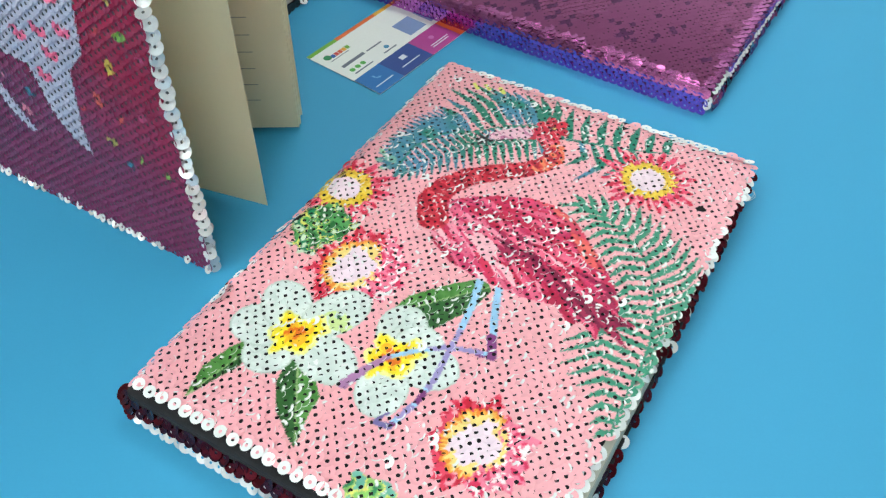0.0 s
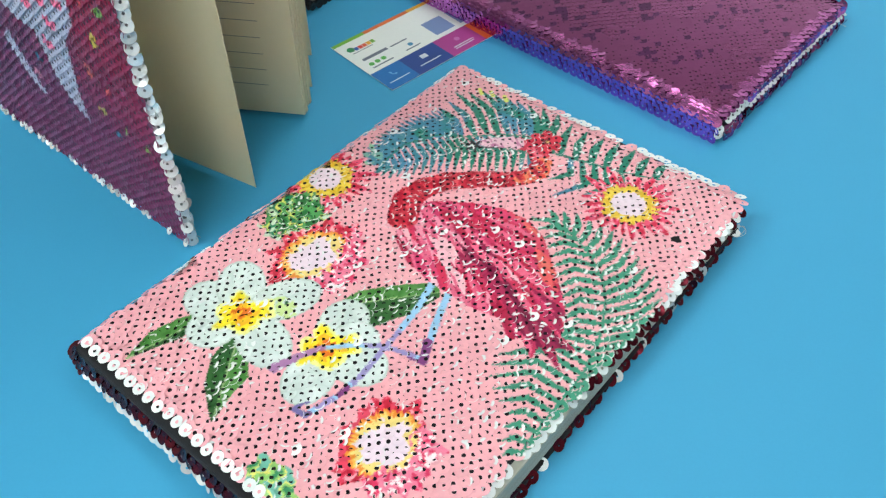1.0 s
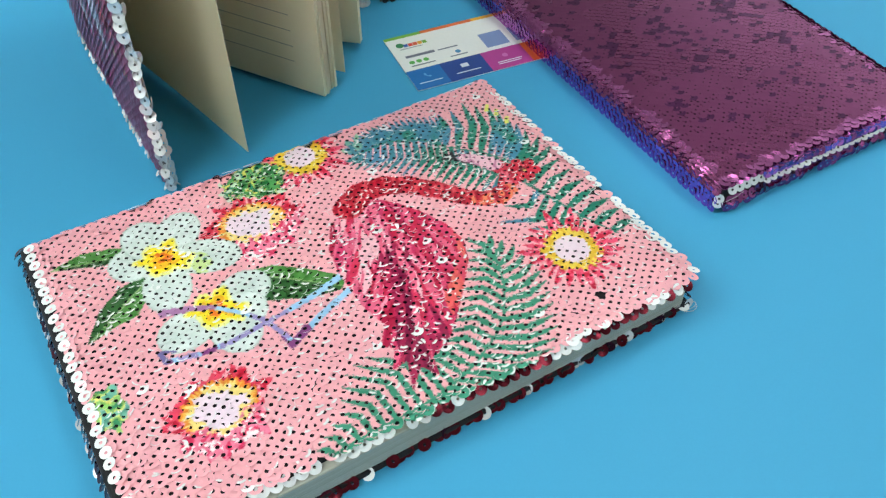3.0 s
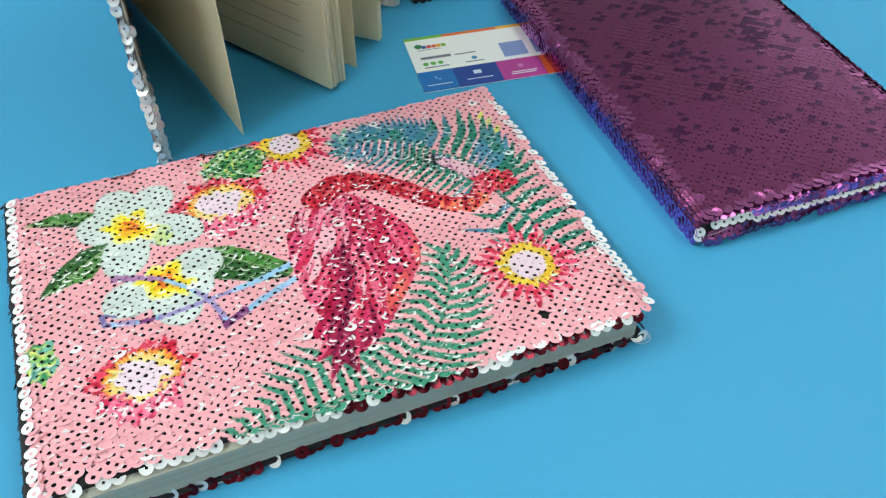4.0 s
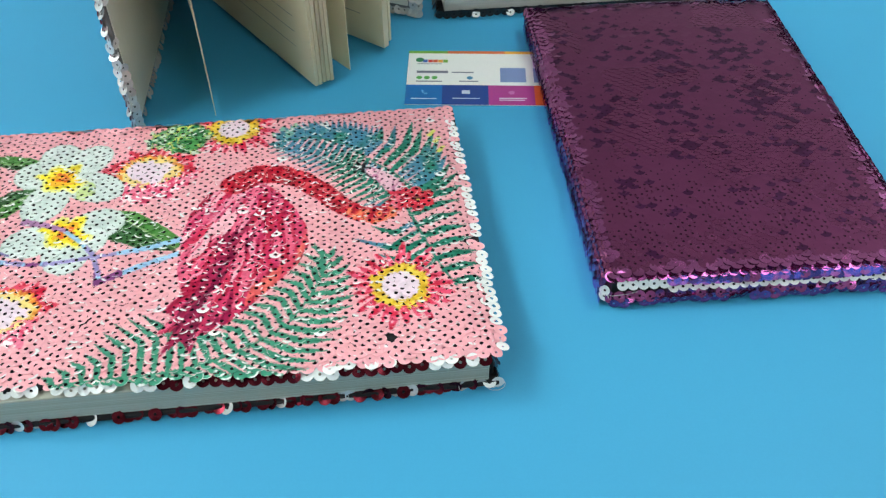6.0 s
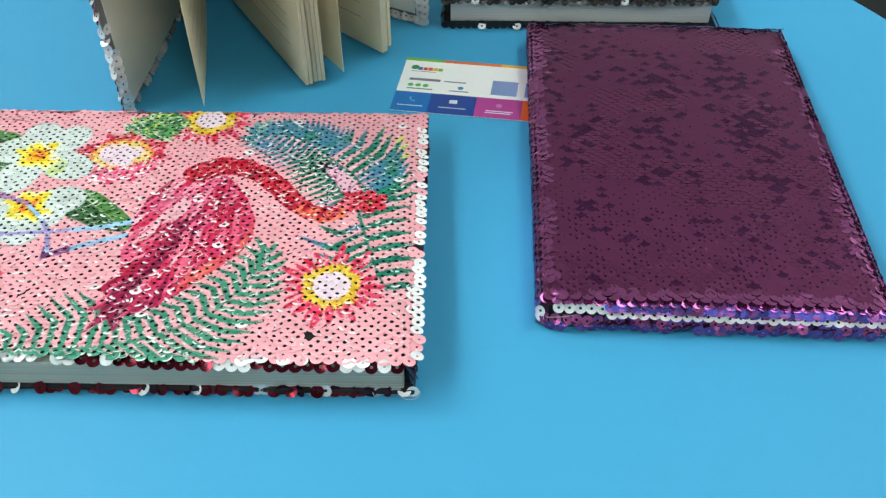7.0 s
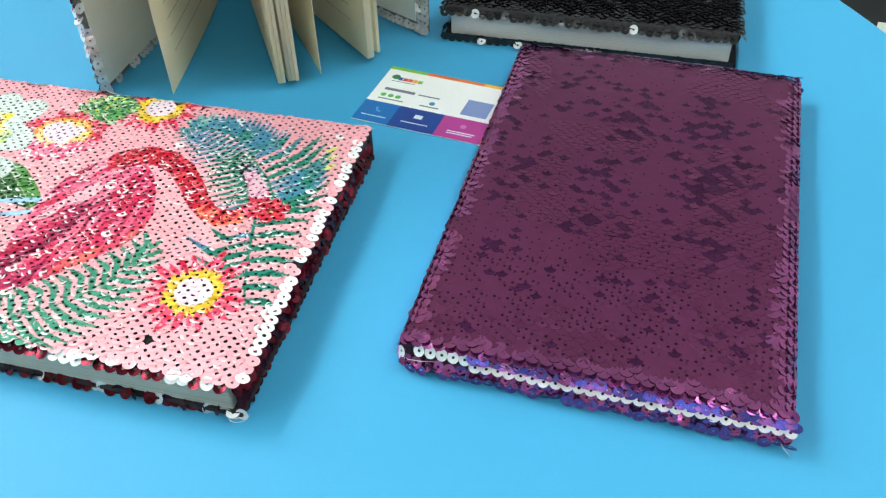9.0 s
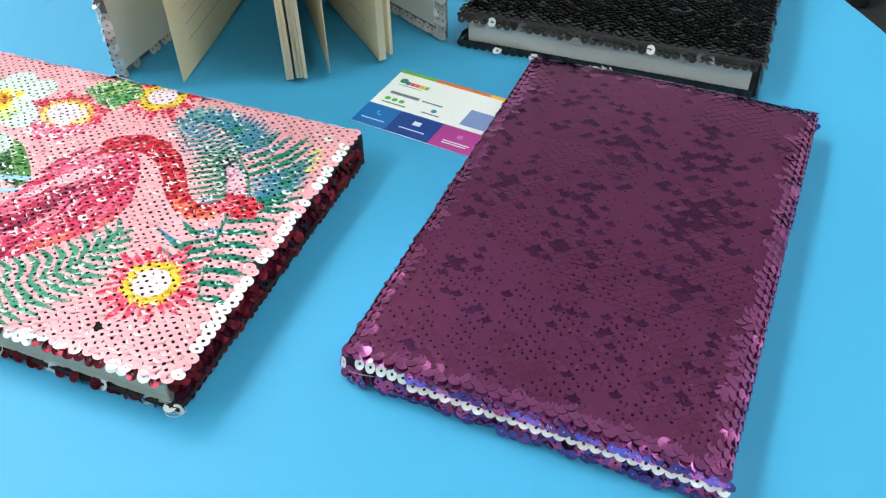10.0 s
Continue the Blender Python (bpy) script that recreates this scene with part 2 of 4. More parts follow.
def along(pts, q):
    """The point at the share q of a line's length, and its way."""
    seg = [math.dist(a, b) for a, b in zip(pts, pts[1:])]
    d = q * sum(seg)
    for a, b, s in zip(pts, pts[1:], seg):
        if d <= s or b is pts[-1]:
            f = min(d / s, 1)
            return (a[0] + f * (b[0] - a[0]), a[1] + f * (b[1] - a[1])), ((b[0] - a[0]) / s, (b[1] - a[1]) / s)
        d -= s


def frond(cv, spine, tips, count, w, color, tipcolor=None, start=0.0, end=1.0, bend=0.12):
    """Leaflets that run from a spine to a row of tips."""
    for i in range(count):
        q = i / (count - 1)
        (sx, sy), _ = along(spine, start + (end - start) * q)
        (tx, ty), _ = along(tips, q)
        mx, my = (sx + tx) / 2 + bend * (ty - sy), (sy + ty) / 2 - bend * (tx - sx)
        m = cv.stroke([(sx, sy), (mx, my), (tx, ty)], w * 0.55, 0.25, w * 0.45)
        col = np.broadcast_to(color, cv.c.shape)
        if tipcolor is not None:
            g = np.clip(hash_noise(cv.x * 0.12, cv.y * 0.12, 7) * 2 - 0.75, 0, 1)[..., None]
            col = col * (1 - g) + tipcolor * g
        cv.put(m, col)
    cv.put(cv.stroke(spine, 0.5, 0.35), color)


def protea(cv, cx, cy, rin, ring, rout, spikes, seed, dense=False, squash=1.0):
    ang = np.arctan2(cv.y - cy, cv.x - cx)
    d = np.hypot((cv.x - cx), (cv.y - cy) / squash)
    rag = hash_noise(ang * spikes / 6.2832 * 1.0 + 50, np.full_like(d, seed), seed)
    saw = np.abs(((ang * spikes / 6.2832 + 0.5 * rag) % 1.0) - 0.5) * 2
    reach = rout * (0.74 + 0.36 * rag)
    fat = 1.3 if dense else 1.9
    petal = d < ring + (reach - ring) * (1 - saw ** fat * (0.4 if dense else 1.0))
    streak = hash_noise(ang * spikes * 0.5, d * 0.5, seed + 3)
    red, rose, pale = lin(214, 30, 66), lin(236, 82, 116), lin(250, 184, 196)
    col = np.where(streak[..., None] < 0.42, red, np.where(streak[..., None] < 0.8, rose, pale))
    wob = hash_noise(ang * 7 + 40, d * 0.7, seed + 5)
    comb = hash_noise(ang * 16 + 90, d * 0.25, seed + 6)
    lilac, straw, amber = lin(240, 216, 228), lin(242, 216, 132), lin(238, 146, 52)
    if not dense:
        cv.put(petal, col)
        gold = np.where(wob[..., None] < 0.5, lin(226, 184, 48), lin(238, 208, 78))
        cv.put(d < ring * (0.84 + 0.34 * comb), gold)
        cv.put(d < rin * (0.9 + 0.16 * comb), lilac)
        return
    # crimson plumes on the side of the spine, shorter pink and white ones towards the fore edge
    side = np.clip((cv.x - cx) / ring * 0.6 + 0.4 + 0.5 * (wob - 0.5), 0, 1)
    speck = hash_noise(cv.x * 0.75, cv.y * 0.75, seed + 9)
    far = np.where(streak[..., None] < 0.45, lin(208, 30, 60), np.where(streak[..., None] < 0.8, lin(232, 72, 100), lin(248, 170, 182)))
    near = np.where(speck[..., None] > 0.72, lin(255, 232, 234), np.where(streak[..., None] < 0.4, lin(226, 56, 100), lin(240, 128, 156)))
    cv.put(petal, np.where(side[..., None] < 0.5, far, near))
    rough = hash_noise(cv.x * 0.3, cv.y * 0.3, seed + 17)
    low = np.clip((cv.x - cx) / ring, -1, 1)
    edge = ring * (1.02 + 0.2 * (comb - 0.5)) * (1 - 0.34 * np.clip(low, 0, 1) * (0.5 + rough))
    cv.put((d < edge) & (low < 0.35), amber)
    cv.put((d < edge * 0.93) & (comb > 0.42) & (low < 0.3), lin(246, 186, 84))
    cv.put(d < edge * (0.84 + 0.12 * (comb - 0.5)), straw)
    tilt = (cv.y - cy) * 0.8 - (cv.x - cx) * 0.55
    cv.put((d < edge * (0.62 + 0.5 * (rough - 0.45))) & (tilt > -ring * 0.55), lilac)
    tuft = hash_noise(cv.x * 0.55, cv.y * 0.55, seed + 23)
    cv.put((d > ring * 0.55) & (d < ring) & (low > 0.25) & (tuft > 0.58), near)


def blossom(cv, cx, cy, tips, width):
    """Broad white petals with soft grey-green folds and a frayed yellow heart."""
    white, shade, fold = lin(228, 234, 230), lin(206, 216, 210), lin(190, 202, 192)
    n = hash_noise(cv.x * 0.3, cv.y * 0.3, 11)[..., None]
    for tx, ty in tips:
        a = math.degrees(math.atan2(ty - cy, tx - cx))
        l = math.dist((cx, cy), (tx, ty)) / 2
        px, py = cx + (tx - cx) * 0.56, cy + (ty - cy) * 0.56
        e = cv.ellipse(px, py, l * 0.98, width, a)
        cv.put(e < 1, fold * 0.6 + shade * 0.4)
        cv.put(e < 0.93, white * n + shade * (1 - n))
        cv.put(cv.stroke([(cx, cy), (cx + (tx - cx) * 0.8, cy + (ty - cy) * 0.8)], 0.5, 0.15), shade)
    ang, d = np.arctan2(cv.y - cy, cv.x - cx), np.hypot(cv.x - cx, cv.y - cy)
    ray = hash_noise(ang * 3.2 + 30, d * 0.12, 5)
    fine = hash_noise(cv.x * 0.6, cv.y * 0.6, 6)
    cv.put(d < 5.5 + 8.5 * ray, lin(240, 236, 150))
    cv.put(d < 4.0 + 8.0 * ray, lin(246, 224, 50))
    cv.put((d < 2.5 + 6.5 * ray) & (fine > 0.58), lin(244, 186, 44))
    cv.put((d < 2.0 + 3.5 * ray) & (fine < 0.6), lin(232, 116, 36))


def leaf(cv, poly, rib):
    """A pointed leaf, darker on one side of its rib."""
    n = hash_noise(cv.x * 0.4, cv.y * 0.4, 21)[..., None]
    m = cv.inside(poly)
    cv.put(m, lin(66, 128, 54) * n + lin(96, 150, 76) * (1 - n))
    (ax, ay), (bx, by) = rib
    dark = (cv.x - ax) * (by - ay) - (cv.y - ay) * (bx - ax) > 0
    cv.put(m & dark, lin(38, 84, 42) * n + lin(62, 112, 56) * (1 - n))
    cv.put(m & cv.stroke(list(rib), 0.4, 0.2), lin(150, 178, 120))


def leaflet(cv, base, tip, w, color, bend=0.0):
    mx, my = (base[0] + tip[0]) / 2 + bend * (tip[1] - base[1]), (base[1] + tip[1]) / 2 - bend * (tip[0] - base[0])
    cv.put(cv.stroke([base, (mx, my), tip], w * 0.5, 0.2, w * 0.5), color)


def plumage(x, y):
    """Brushed feathers of the wading bird's body: short strokes along the wing, from rose at the breast to plum at the core."""
    cv = Canvas(x, y, lin(206, 48, 92))
    rng = random.Random(12)
    tones = {"plum": [lin(132, 20, 64), lin(158, 28, 74), lin(176, 36, 82)], "crimson": [lin(200, 34, 72), lin(216, 50, 88), lin(184, 30, 70)],
             "rose": [lin(222, 70, 112), lin(234, 104, 136), lin(208, 54, 102)], "pale": [lin(240, 150, 172), lin(248, 190, 200), lin(230, 104, 136)]}
    for k in range(330):
        px, py = rng.uniform(38, 136), rng.uniform(94, 150)
        core = abs((py - 113) + (px - 98) * 0.3) / 7 + max(0, 76 - px) / 10
        if core < rng.uniform(0.2, 1.1):
            kind = "plum"
        elif px < 90 and py < 126 and rng.random() < 0.5:
            kind = "pale"
        elif py > 124 - (px - 80) * 0.2 and px < 100:
            kind = "crimson" if rng.random() < 0.6 else "rose"
        else:
            kind = rng.choice(("rose", "rose", "crimson", "plum" if px > 108 else "pale"))
        a = math.radians(-18 + (py - 118) * 0.9 + rng.uniform(-10, 10))
        l = rng.uniform(5, 14)
        cv.put(cv.stroke([(px - l * math.cos(a), py - l * math.sin(a)), (px, py + 0.6), (px + l * math.cos(a), py + l * math.sin(a) - 0.6)], 0.25, 0.2, rng.uniform(0.7, 1.6)), rng.choice(tones[kind]))
    for k in range(13):
        q = k / 12
        px, py = 82 + 30 * q, 148 - 20 * q * q
        cv.put(cv.stroke([(px - 7, py + 0.5), (px + 5, py - 3)], 0.3, 0.2, 1.1), rng.choice((lin(232, 96, 96), lin(236, 116, 104), lin(224, 78, 104))))
    return cv.c


def bird_cover(x, y):
    """Pink ground, wading bird, proteas, white blossoms and palm fronds."""
    cv = Canvas(x, y, lin(241, 172, 180))
    teal, blue, deep = lin(66, 148, 120), lin(74, 136, 168), lin(34, 128, 106)
    blend = np.clip(hash_noise(x * 0.16, y * 0.16, 7) * 2.4 - 0.9, 0, 1)[..., None]
    tint = deep * (1 - blend) + blue * blend
    edge_tint = blue * (1 - blend) + lin(150, 205, 160) * blend
    # palm fan behind the head: broad leaflets, finer and bluer ones round its far end
    fan = [(63, 190), (55, 190), (46, 184), (37, 175), (23, 164), (17, 151), (18, 136)]
    wide = [((62, 195), (57, 212)), ((60, 194), (49, 211)), ((58, 193), (42, 209)), ((56, 192), (36, 208)), ((53, 191), (30, 207)), ((50, 189), (23, 206)), ((47, 187), (18, 204)), ((44, 184), (15, 199)), ((40, 181), (10, 195)), ((36, 177), (13, 187)), ((32, 173), (12, 181))]
    for base, tip in wide:
        leaflet(cv, base, tip, 2.5, tint if tip[0] < 40 else deep, 0.1)
    frond(cv, fan, [(13, 179), (9, 173), (6, 166), (5, 156), (4, 148), (6, 140), (10, 132)], 19, 1.7, tint, blue, 0.5, 1.0, 0.1)
    frond(cv, fan, [(72, 174), (66, 168), (60, 163), (55, 159), (47, 154), (40, 146), (33, 139), (27, 131), (20, 129)], 21, 1.7, deep, blue, 0.12, 1.0, -0.16)
    blot = hash_noise(x * 0.3 + y * 0.12, y * 0.5, 81)
    cv.put((cv.ellipse(12, 143, 7, 13) < 1) & (blot > 0.66), edge_tint)
    for tip in ((23, 206), (18, 204), (30, 207)):
        cv.put(cv.stroke([(tip[0] + 3, tip[1] - 2.2), tip], 1.1, 0.9), lin(228, 226, 110))
    # second frond along the head edge
    sp = [(69, 188), (80, 191), (94, 195), (108, 200), (115, 203)]
    for q, tip in zip((0.02, 0.1, 0.24, 0.38, 0.52, 0.66, 0.8, 0.95), ((58, 211), (66, 210), (74, 210), (82, 211), (89, 212), (97, 213), (104, 213), (112, 214))):
        leaflet(cv, along(sp, q)[0], tip, 2.4, deep, -0.06)
    for q, tip in zip((0.2, 0.3, 0.42, 0.52, 0.66), ((79, 173), (86, 166), (89, 176), (95, 174), (100, 181))):
        leaflet(cv, along(sp, q)[0], tip, 1.9, tint, -0.3)
    cv.put(cv.stroke(sp, 0.7, 0.4), deep)
    # large frond down the fore edge
    sp = [(87, 150), (95, 154), (105, 153), (116, 148), (126, 141), (132, 134), (139, 121), (144, 104), (145, 88), (145, 73), (146, 62)]
    frond(cv, sp, [(90, 158), (97, 163), (107, 166), (118, 165), (128, 161), (139, 156), (147, 150), (151, 140), (151, 128), (151, 116), (151, 104), (151, 92), (150, 80), (150, 70)], 27, 1.8, teal, None, 0.08, 1.0, 0.1)
    frond(cv, sp, [(88, 149), (92, 146), (102, 139), (112, 129), (121, 120), (127, 112), (128, 103), (123, 95), (117, 89), (119, 80), (125, 75), (133, 71), (137, 64), (142, 58)], 25, 1.6, teal, None, 0.1, 1.0, 0.2)
    # proteas
    protea(cv, 112.5, 182, 7.2, 11.0, 21.5, 25, 2)
    n = hash_noise(x * 0.35, y * 0.35, 31)
    protea(cv, 6, 114, 7, 11.5, 21.5, 24, 3)
    cv.put(cv.ellipse(12, 91, 13, 14) < 0.75 + 0.45 * n, np.where(n[..., None] < 0.36, lin(40, 112, 58), np.where(n[..., None] < 0.56, lin(86, 160, 90), np.where(n[..., None] < 0.64, lin(226, 220, 110), np.where(n[..., None] < 0.76, lin(36, 132, 92), lin(206, 222, 196))))))
    protea(cv, 35.5, 80, 9.5, 13.0, 20.0, 24, 4, True, 1.08)
    protea(cv, 111.5, 37, 9, 12.5, 18.2, 22, 6, True, 1.05)
    cv.put(cv.ellipse(91, 5, 11, 5.5) < 0.7 + 0.5 * n, np.where(n[..., None] < 0.4, lin(60, 140, 96), np.where(n[..., None] < 0.6, lin(150, 200, 110), np.where(n[..., None] < 0.7, lin(232, 226, 120), lin(120, 190, 170)))))
    # blossoms and leaves
    leaf(cv, [(57, 66), (60, 78), (69, 89), (80, 100), (85, 95), (83, 84), (80, 78), (75, 68)], ((58, 67), (84, 97)))
    leaf(cv, [(18, 3), (15, 16), (18, 27), (23, 35), (28, 28), (23, 15)], ((18, 3), (25, 33)))
    leaf(cv, [(38, 34), (48, 34), (57, 26), (58, 18), (61, 6), (48, 14), (41, 23)], ((42, 34), (60, 8)))
    blossom(cv, 69.5, 51.5, [(63, 73), (79, 67), (92, 56), (76, 29)], 9.2)
    blossom(cv, 34.5, 43, [(28, 24), (11, 38), (15, 59), (47, 69), (61, 37)], 9.3)
    cv.put(cv.stroke([(48, 53), (43, 57)], 1.5, 0.6), lin(50, 104, 66))
    cv.put((cv.ellipse(44, 55, 6, 4) < 1) & (n > 0.5), lin(206, 222, 150))
    # legs
    sky, plum = lin(158, 202, 232), lin(132, 62, 124)
    mixn = hash_noise(x * 0.14, y * 0.14, 41)[..., None]
    legc = np.where(mixn < 0.5, sky, lin(160, 146, 200))
    cv.put(cv.stroke([(78, 100), (82, 86), (84, 73)], 1.5, 1.2), sky)
    cv.put(cv.stroke([(84, 73), (85, 63), (86.5, 51), (86, 40), (83, 28)], 1.0, 1.2), np.where(mixn < 0.4, plum, legc))
    cv.put(cv.stroke([(83, 28), (78, 27), (80, 32)], 1.2, 0.5), lin(120, 108, 164))
    cv.put(cv.stroke([(86, 99), (91, 86), (96, 75)], 1.4), sky)
    cv.put(cv.stroke([(95, 76), (99, 69), (93, 68)], 1.9, 1.3), plum)
    cv.put(cv.stroke([(96, 69), (84, 65), (76, 59), (68, 51)], 1.0), legc)
    cv.put(cv.stroke([(68, 51), (64, 43), (61, 34)], 1.1, 1.8), np.where(mixn < 0.6, lin(176, 124, 170), lin(190, 96, 140)))
    # body, tail and neck
    body = [(45, 115), (53, 106), (64, 100), (77, 98), (96, 98), (108, 101), (116, 95), (119, 99), (127, 94), (126, 100), (138, 96), (131, 103), (137, 107), (129, 109), (128, 115), (120, 124), (110, 133), (97, 144), (87, 148), (76, 147), (64, 142), (53, 135), (46, 127)]
    inside = cv.inside(body)
    if inside.any():
        cv.c[inside] = plumage(x[inside], y[inside])
    s2 = hash_noise((x - y * 0.5) * 0.3, (y + x * 0.5) * 0.85, 52)
    neck = [(47, 117), (41, 126), (42, 136), (47, 145), (56, 154), (66, 162), (72, 170), (71, 179), (65, 184)]
    red = np.where(s2[..., None] < 0.42, lin(170, 16, 42), np.where(s2[..., None] < 0.75, lin(202, 34, 58), lin(226, 84, 96)))
    cv.put(cv.stroke(neck, 6.4, 3.8), red)
    fray = hash_noise(x * 0.5, y * 0.5, 58)
    cv.put(cv.stroke([(70, 166), (74.5, 174), (71, 182)], 3.2) & (fray > 0.34), np.where(s2[..., None] < 0.5, lin(228, 74, 62), lin(240, 134, 96)))
    cv.put(cv.stroke([(66, 186), (60, 186), (54, 183)], 4.6, 4.0), np.where(s2[..., None] < 0.6, lin(208, 44, 70), lin(232, 110, 130)))
    cv.put(cv.stroke([(54, 183), (48, 179), (44, 175)], 4.2, 2.6), np.where(s2[..., None] < 0.3, lin(200, 120, 156), lin(238, 190, 204)))
    cv.put(cv.stroke([(50, 176), (44, 171)], 0.5), lin(90, 50, 70))
    for a in range(0, 360, 60):
        cv.put(cv.stroke([(41, 170), (41 + 4.2 * math.cos(math.radians(a + 20)), 170 + 4.2 * math.sin(math.radians(a + 20)))], 1.5, 0.4), lin(34, 26, 34))
    for k in range(6):
        a = k * 1.047
        cv.put(cv.ellipse(64 + 4.2 * math.cos(a), 192.5 + 4.2 * math.sin(a), 3.6, 2.6, math.degrees(a)) < 1, lin(220, 48, 70) if k % 2 else lin(200, 30, 56))
    cv.put(np.hypot(x - 64, y - 192.5) < 1.7, lin(110, 30, 40))
    cv.put(np.hypot(x - 64.6, y - 193) < 0.7, lin(240, 210, 120))
    return cv.c


def stand_cover(x, y):
    """Crimson to plum ground with a pale tapering shape and small scattered marks; x along the foot from the spine, y up."""
    g = np.clip((y + (x - 120) * 0.45 - 40) / 55, 0, 1)[..., None]
    n = hash_noise(x * 0.08, y * 0.08, 61)[..., None]
    cv = Canvas(x, y, lin(116, 42, 80) * (1 - g) + lin(138, 20, 56) * g)
    cv.c *= 0.9 + 0.2 * n
    pale = lin(168, 164, 182)
    cv.put(cv.inside([(20, 120), (58, 82), (70, 77), (82, 76), (86, 56), (92, 46), (101, 40), (101, 56), (106, 82), (116, 92), (120, 112), (124, 140), (126, 200), (30, 200)]), pale)
    cv.put(cv.inside([(50, 60), (56, 66), (62, 52), (70, 40), (66, 38), (58, 46)]), pale)
    for q, (hx, hy) in enumerate([(96, 95), (109, 99), (98, 86), (90, 74), (108, 112), (84, 90)]):
        cv.put((cv.ellipse(hx - 1.4, hy, 2.2, 3.2, 30) < 1) | (cv.ellipse(hx + 2.4, hy - 0.5, 1.6, 2.6, -30) < 1), lin(226, 96, 130))
    rng = random.Random(5)
    tones = [lin(120, 160, 66), lin(196, 170, 72), lin(196, 84, 70), lin(180, 70, 110), lin(166, 156, 76), lin(46, 116, 136), lin(196, 110, 130), lin(46, 116, 136), lin(170, 50, 60)]
    marks = [(138, 106), (128, 91), (116, 73), (137, 73), (116, 54), (122, 45), (69, 50), (75, 61), (127, 105)]
    for (mx, my), tone in zip(marks, tones):
        a = rng.uniform(0, 180)
        cv.put(cv.ellipse(mx, my, rng.uniform(1.2, 2.0), rng.uniform(2, 3.6), a) < 1, tone)
        cv.put(cv.ellipse(mx + 1.2, my - 0.8, 0.6, 2.6, a + 60) < 1, tone * 0.6)
    for k in range(48):
        mx, my = rng.uniform(4, 148), rng.uniform(8, 210)
        if my > 60 or k % 3 == 0:
            cv.put((cv.ellipse(mx, my, rng.uniform(0.6, 1.3), rng.uniform(0.9, 2.2), rng.uniform(0, 180)) < 1) & (np.abs(cv.c - pale).sum(-1) > 0.05), tones[k % 9])
    cv.put(np.hypot(x - 68, y - 98) < 9, lin(40, 96, 96))
    cv.put(np.hypot(x - 68, y - 98) < 4, lin(120, 160, 120))
    return cv.c


def painter(picture, white_share, edges):
    """Colours for printed sequins: the picture, pale turned rims with painted-on glints, white at the cover's border.
    """
    def paint(P, u, v, A, B, rng):
        X = P[:, None, 0] + u[None] * A[:, None, 0] + v[None] * B[:, None, 0]
        Y = P[:, None, 1] + u[None] * A[:, None, 1] + v[None] * B[:, None, 1]
        col = picture(X, Y)
        n, k = len(P), len(u)
        # white arcs on random sequins: pale rim edges and glints, painted into the colour
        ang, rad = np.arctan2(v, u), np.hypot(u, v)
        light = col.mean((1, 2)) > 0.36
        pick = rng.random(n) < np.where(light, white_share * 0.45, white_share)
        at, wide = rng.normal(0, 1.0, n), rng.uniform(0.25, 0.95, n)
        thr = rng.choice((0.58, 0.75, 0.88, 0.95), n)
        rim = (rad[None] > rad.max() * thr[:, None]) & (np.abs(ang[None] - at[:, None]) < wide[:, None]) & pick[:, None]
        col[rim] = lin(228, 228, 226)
        x0, x1, y0, y1 = edges
        wob = rng.normal(0, 0.5, n)
        border = (P[:, 0] + wob > x1) | (P[:, 1] + wob < y0) | ((P[:, 1] + wob > y1) & (rng.random(n) < 0.8))
        border |= (P[:, 0] < x0) & (rng.random(n) < 0.3)
        flipped = rng.random(n) < 0.006
        col[border | flipped] = lin(238, 238, 236)
        return col
    return paint


# ---- the room ----
def plain(name, x0, x1, y0, y1, z0, z1, material, label):
    ob = part(name, box(x0 * 1000, x1 * 1000, y0 * 1000, y1 * 1000, z0 * 1000, z1 * 1000), material, None)
    return tagged(ob, label, name.split("_")[0], kind="structure")


M_WALL = surface("painted_wall", (0.76, 0.76, 0.75), 0.8, grain=80, vary=0.05, bump=0.1, stain=2)
M_FLOOR = surface("dark_carpet", (0.014, 0.015, 0.016), 0.95, grain=400, vary=0.3, bump=0.5, stain=5)
M_CEIL = surface("ceiling_paint", (0.82, 0.82, 0.81), 0.9, grain=60, vary=0.04)
plain("floor", -3.2, 3.4, -3.2, 3.2, -0.80, -0.74, M_FLOOR, "dark grey carpet floor under the table")
for x0, x1, z0, z1 in ((-3.2, -3.0, -0.8, 2.1), (0.5, 3.4, -0.8, 2.1), (-3.0, 0.5, -0.8, 0.75), (-3.0, 0.5, 1.88, 2.1)):
    plain("wall_north", x0, x1, 3.05, 3.15, z0, z1, M_WALL, "plain pale painted wall around a window")
plain("backdrop", -3.19, 1.2, 3.25, 3.29, 0.3, 2.09, glow("pale_sky", (0.85, 0.95, 1.0), 1.25), "plain bright sky outside the window")
plain("wall_south", -3.2, 3.4, -3.3, -3.2, -0.80, 2.1, M_WALL, "plain pale painted wall")
plain("wall_west", -3.3, -3.2, -3.3, 3.3, -0.80, 2.1, M_WALL, "plain pale painted wall")
plain("wall_east", 3.4, 3.5, -3.3, 3.3, -0.80, 2.1, M_WALL, "plain pale painted wall")
plain("ceiling", -3.3, 3.5, -3.3, 3.3, 2.1, 2.2, M_CEIL, "plain white ceiling")

M_FRAME = surface("white_metal_frame", (0.75, 0.75, 0.75), 0.4)


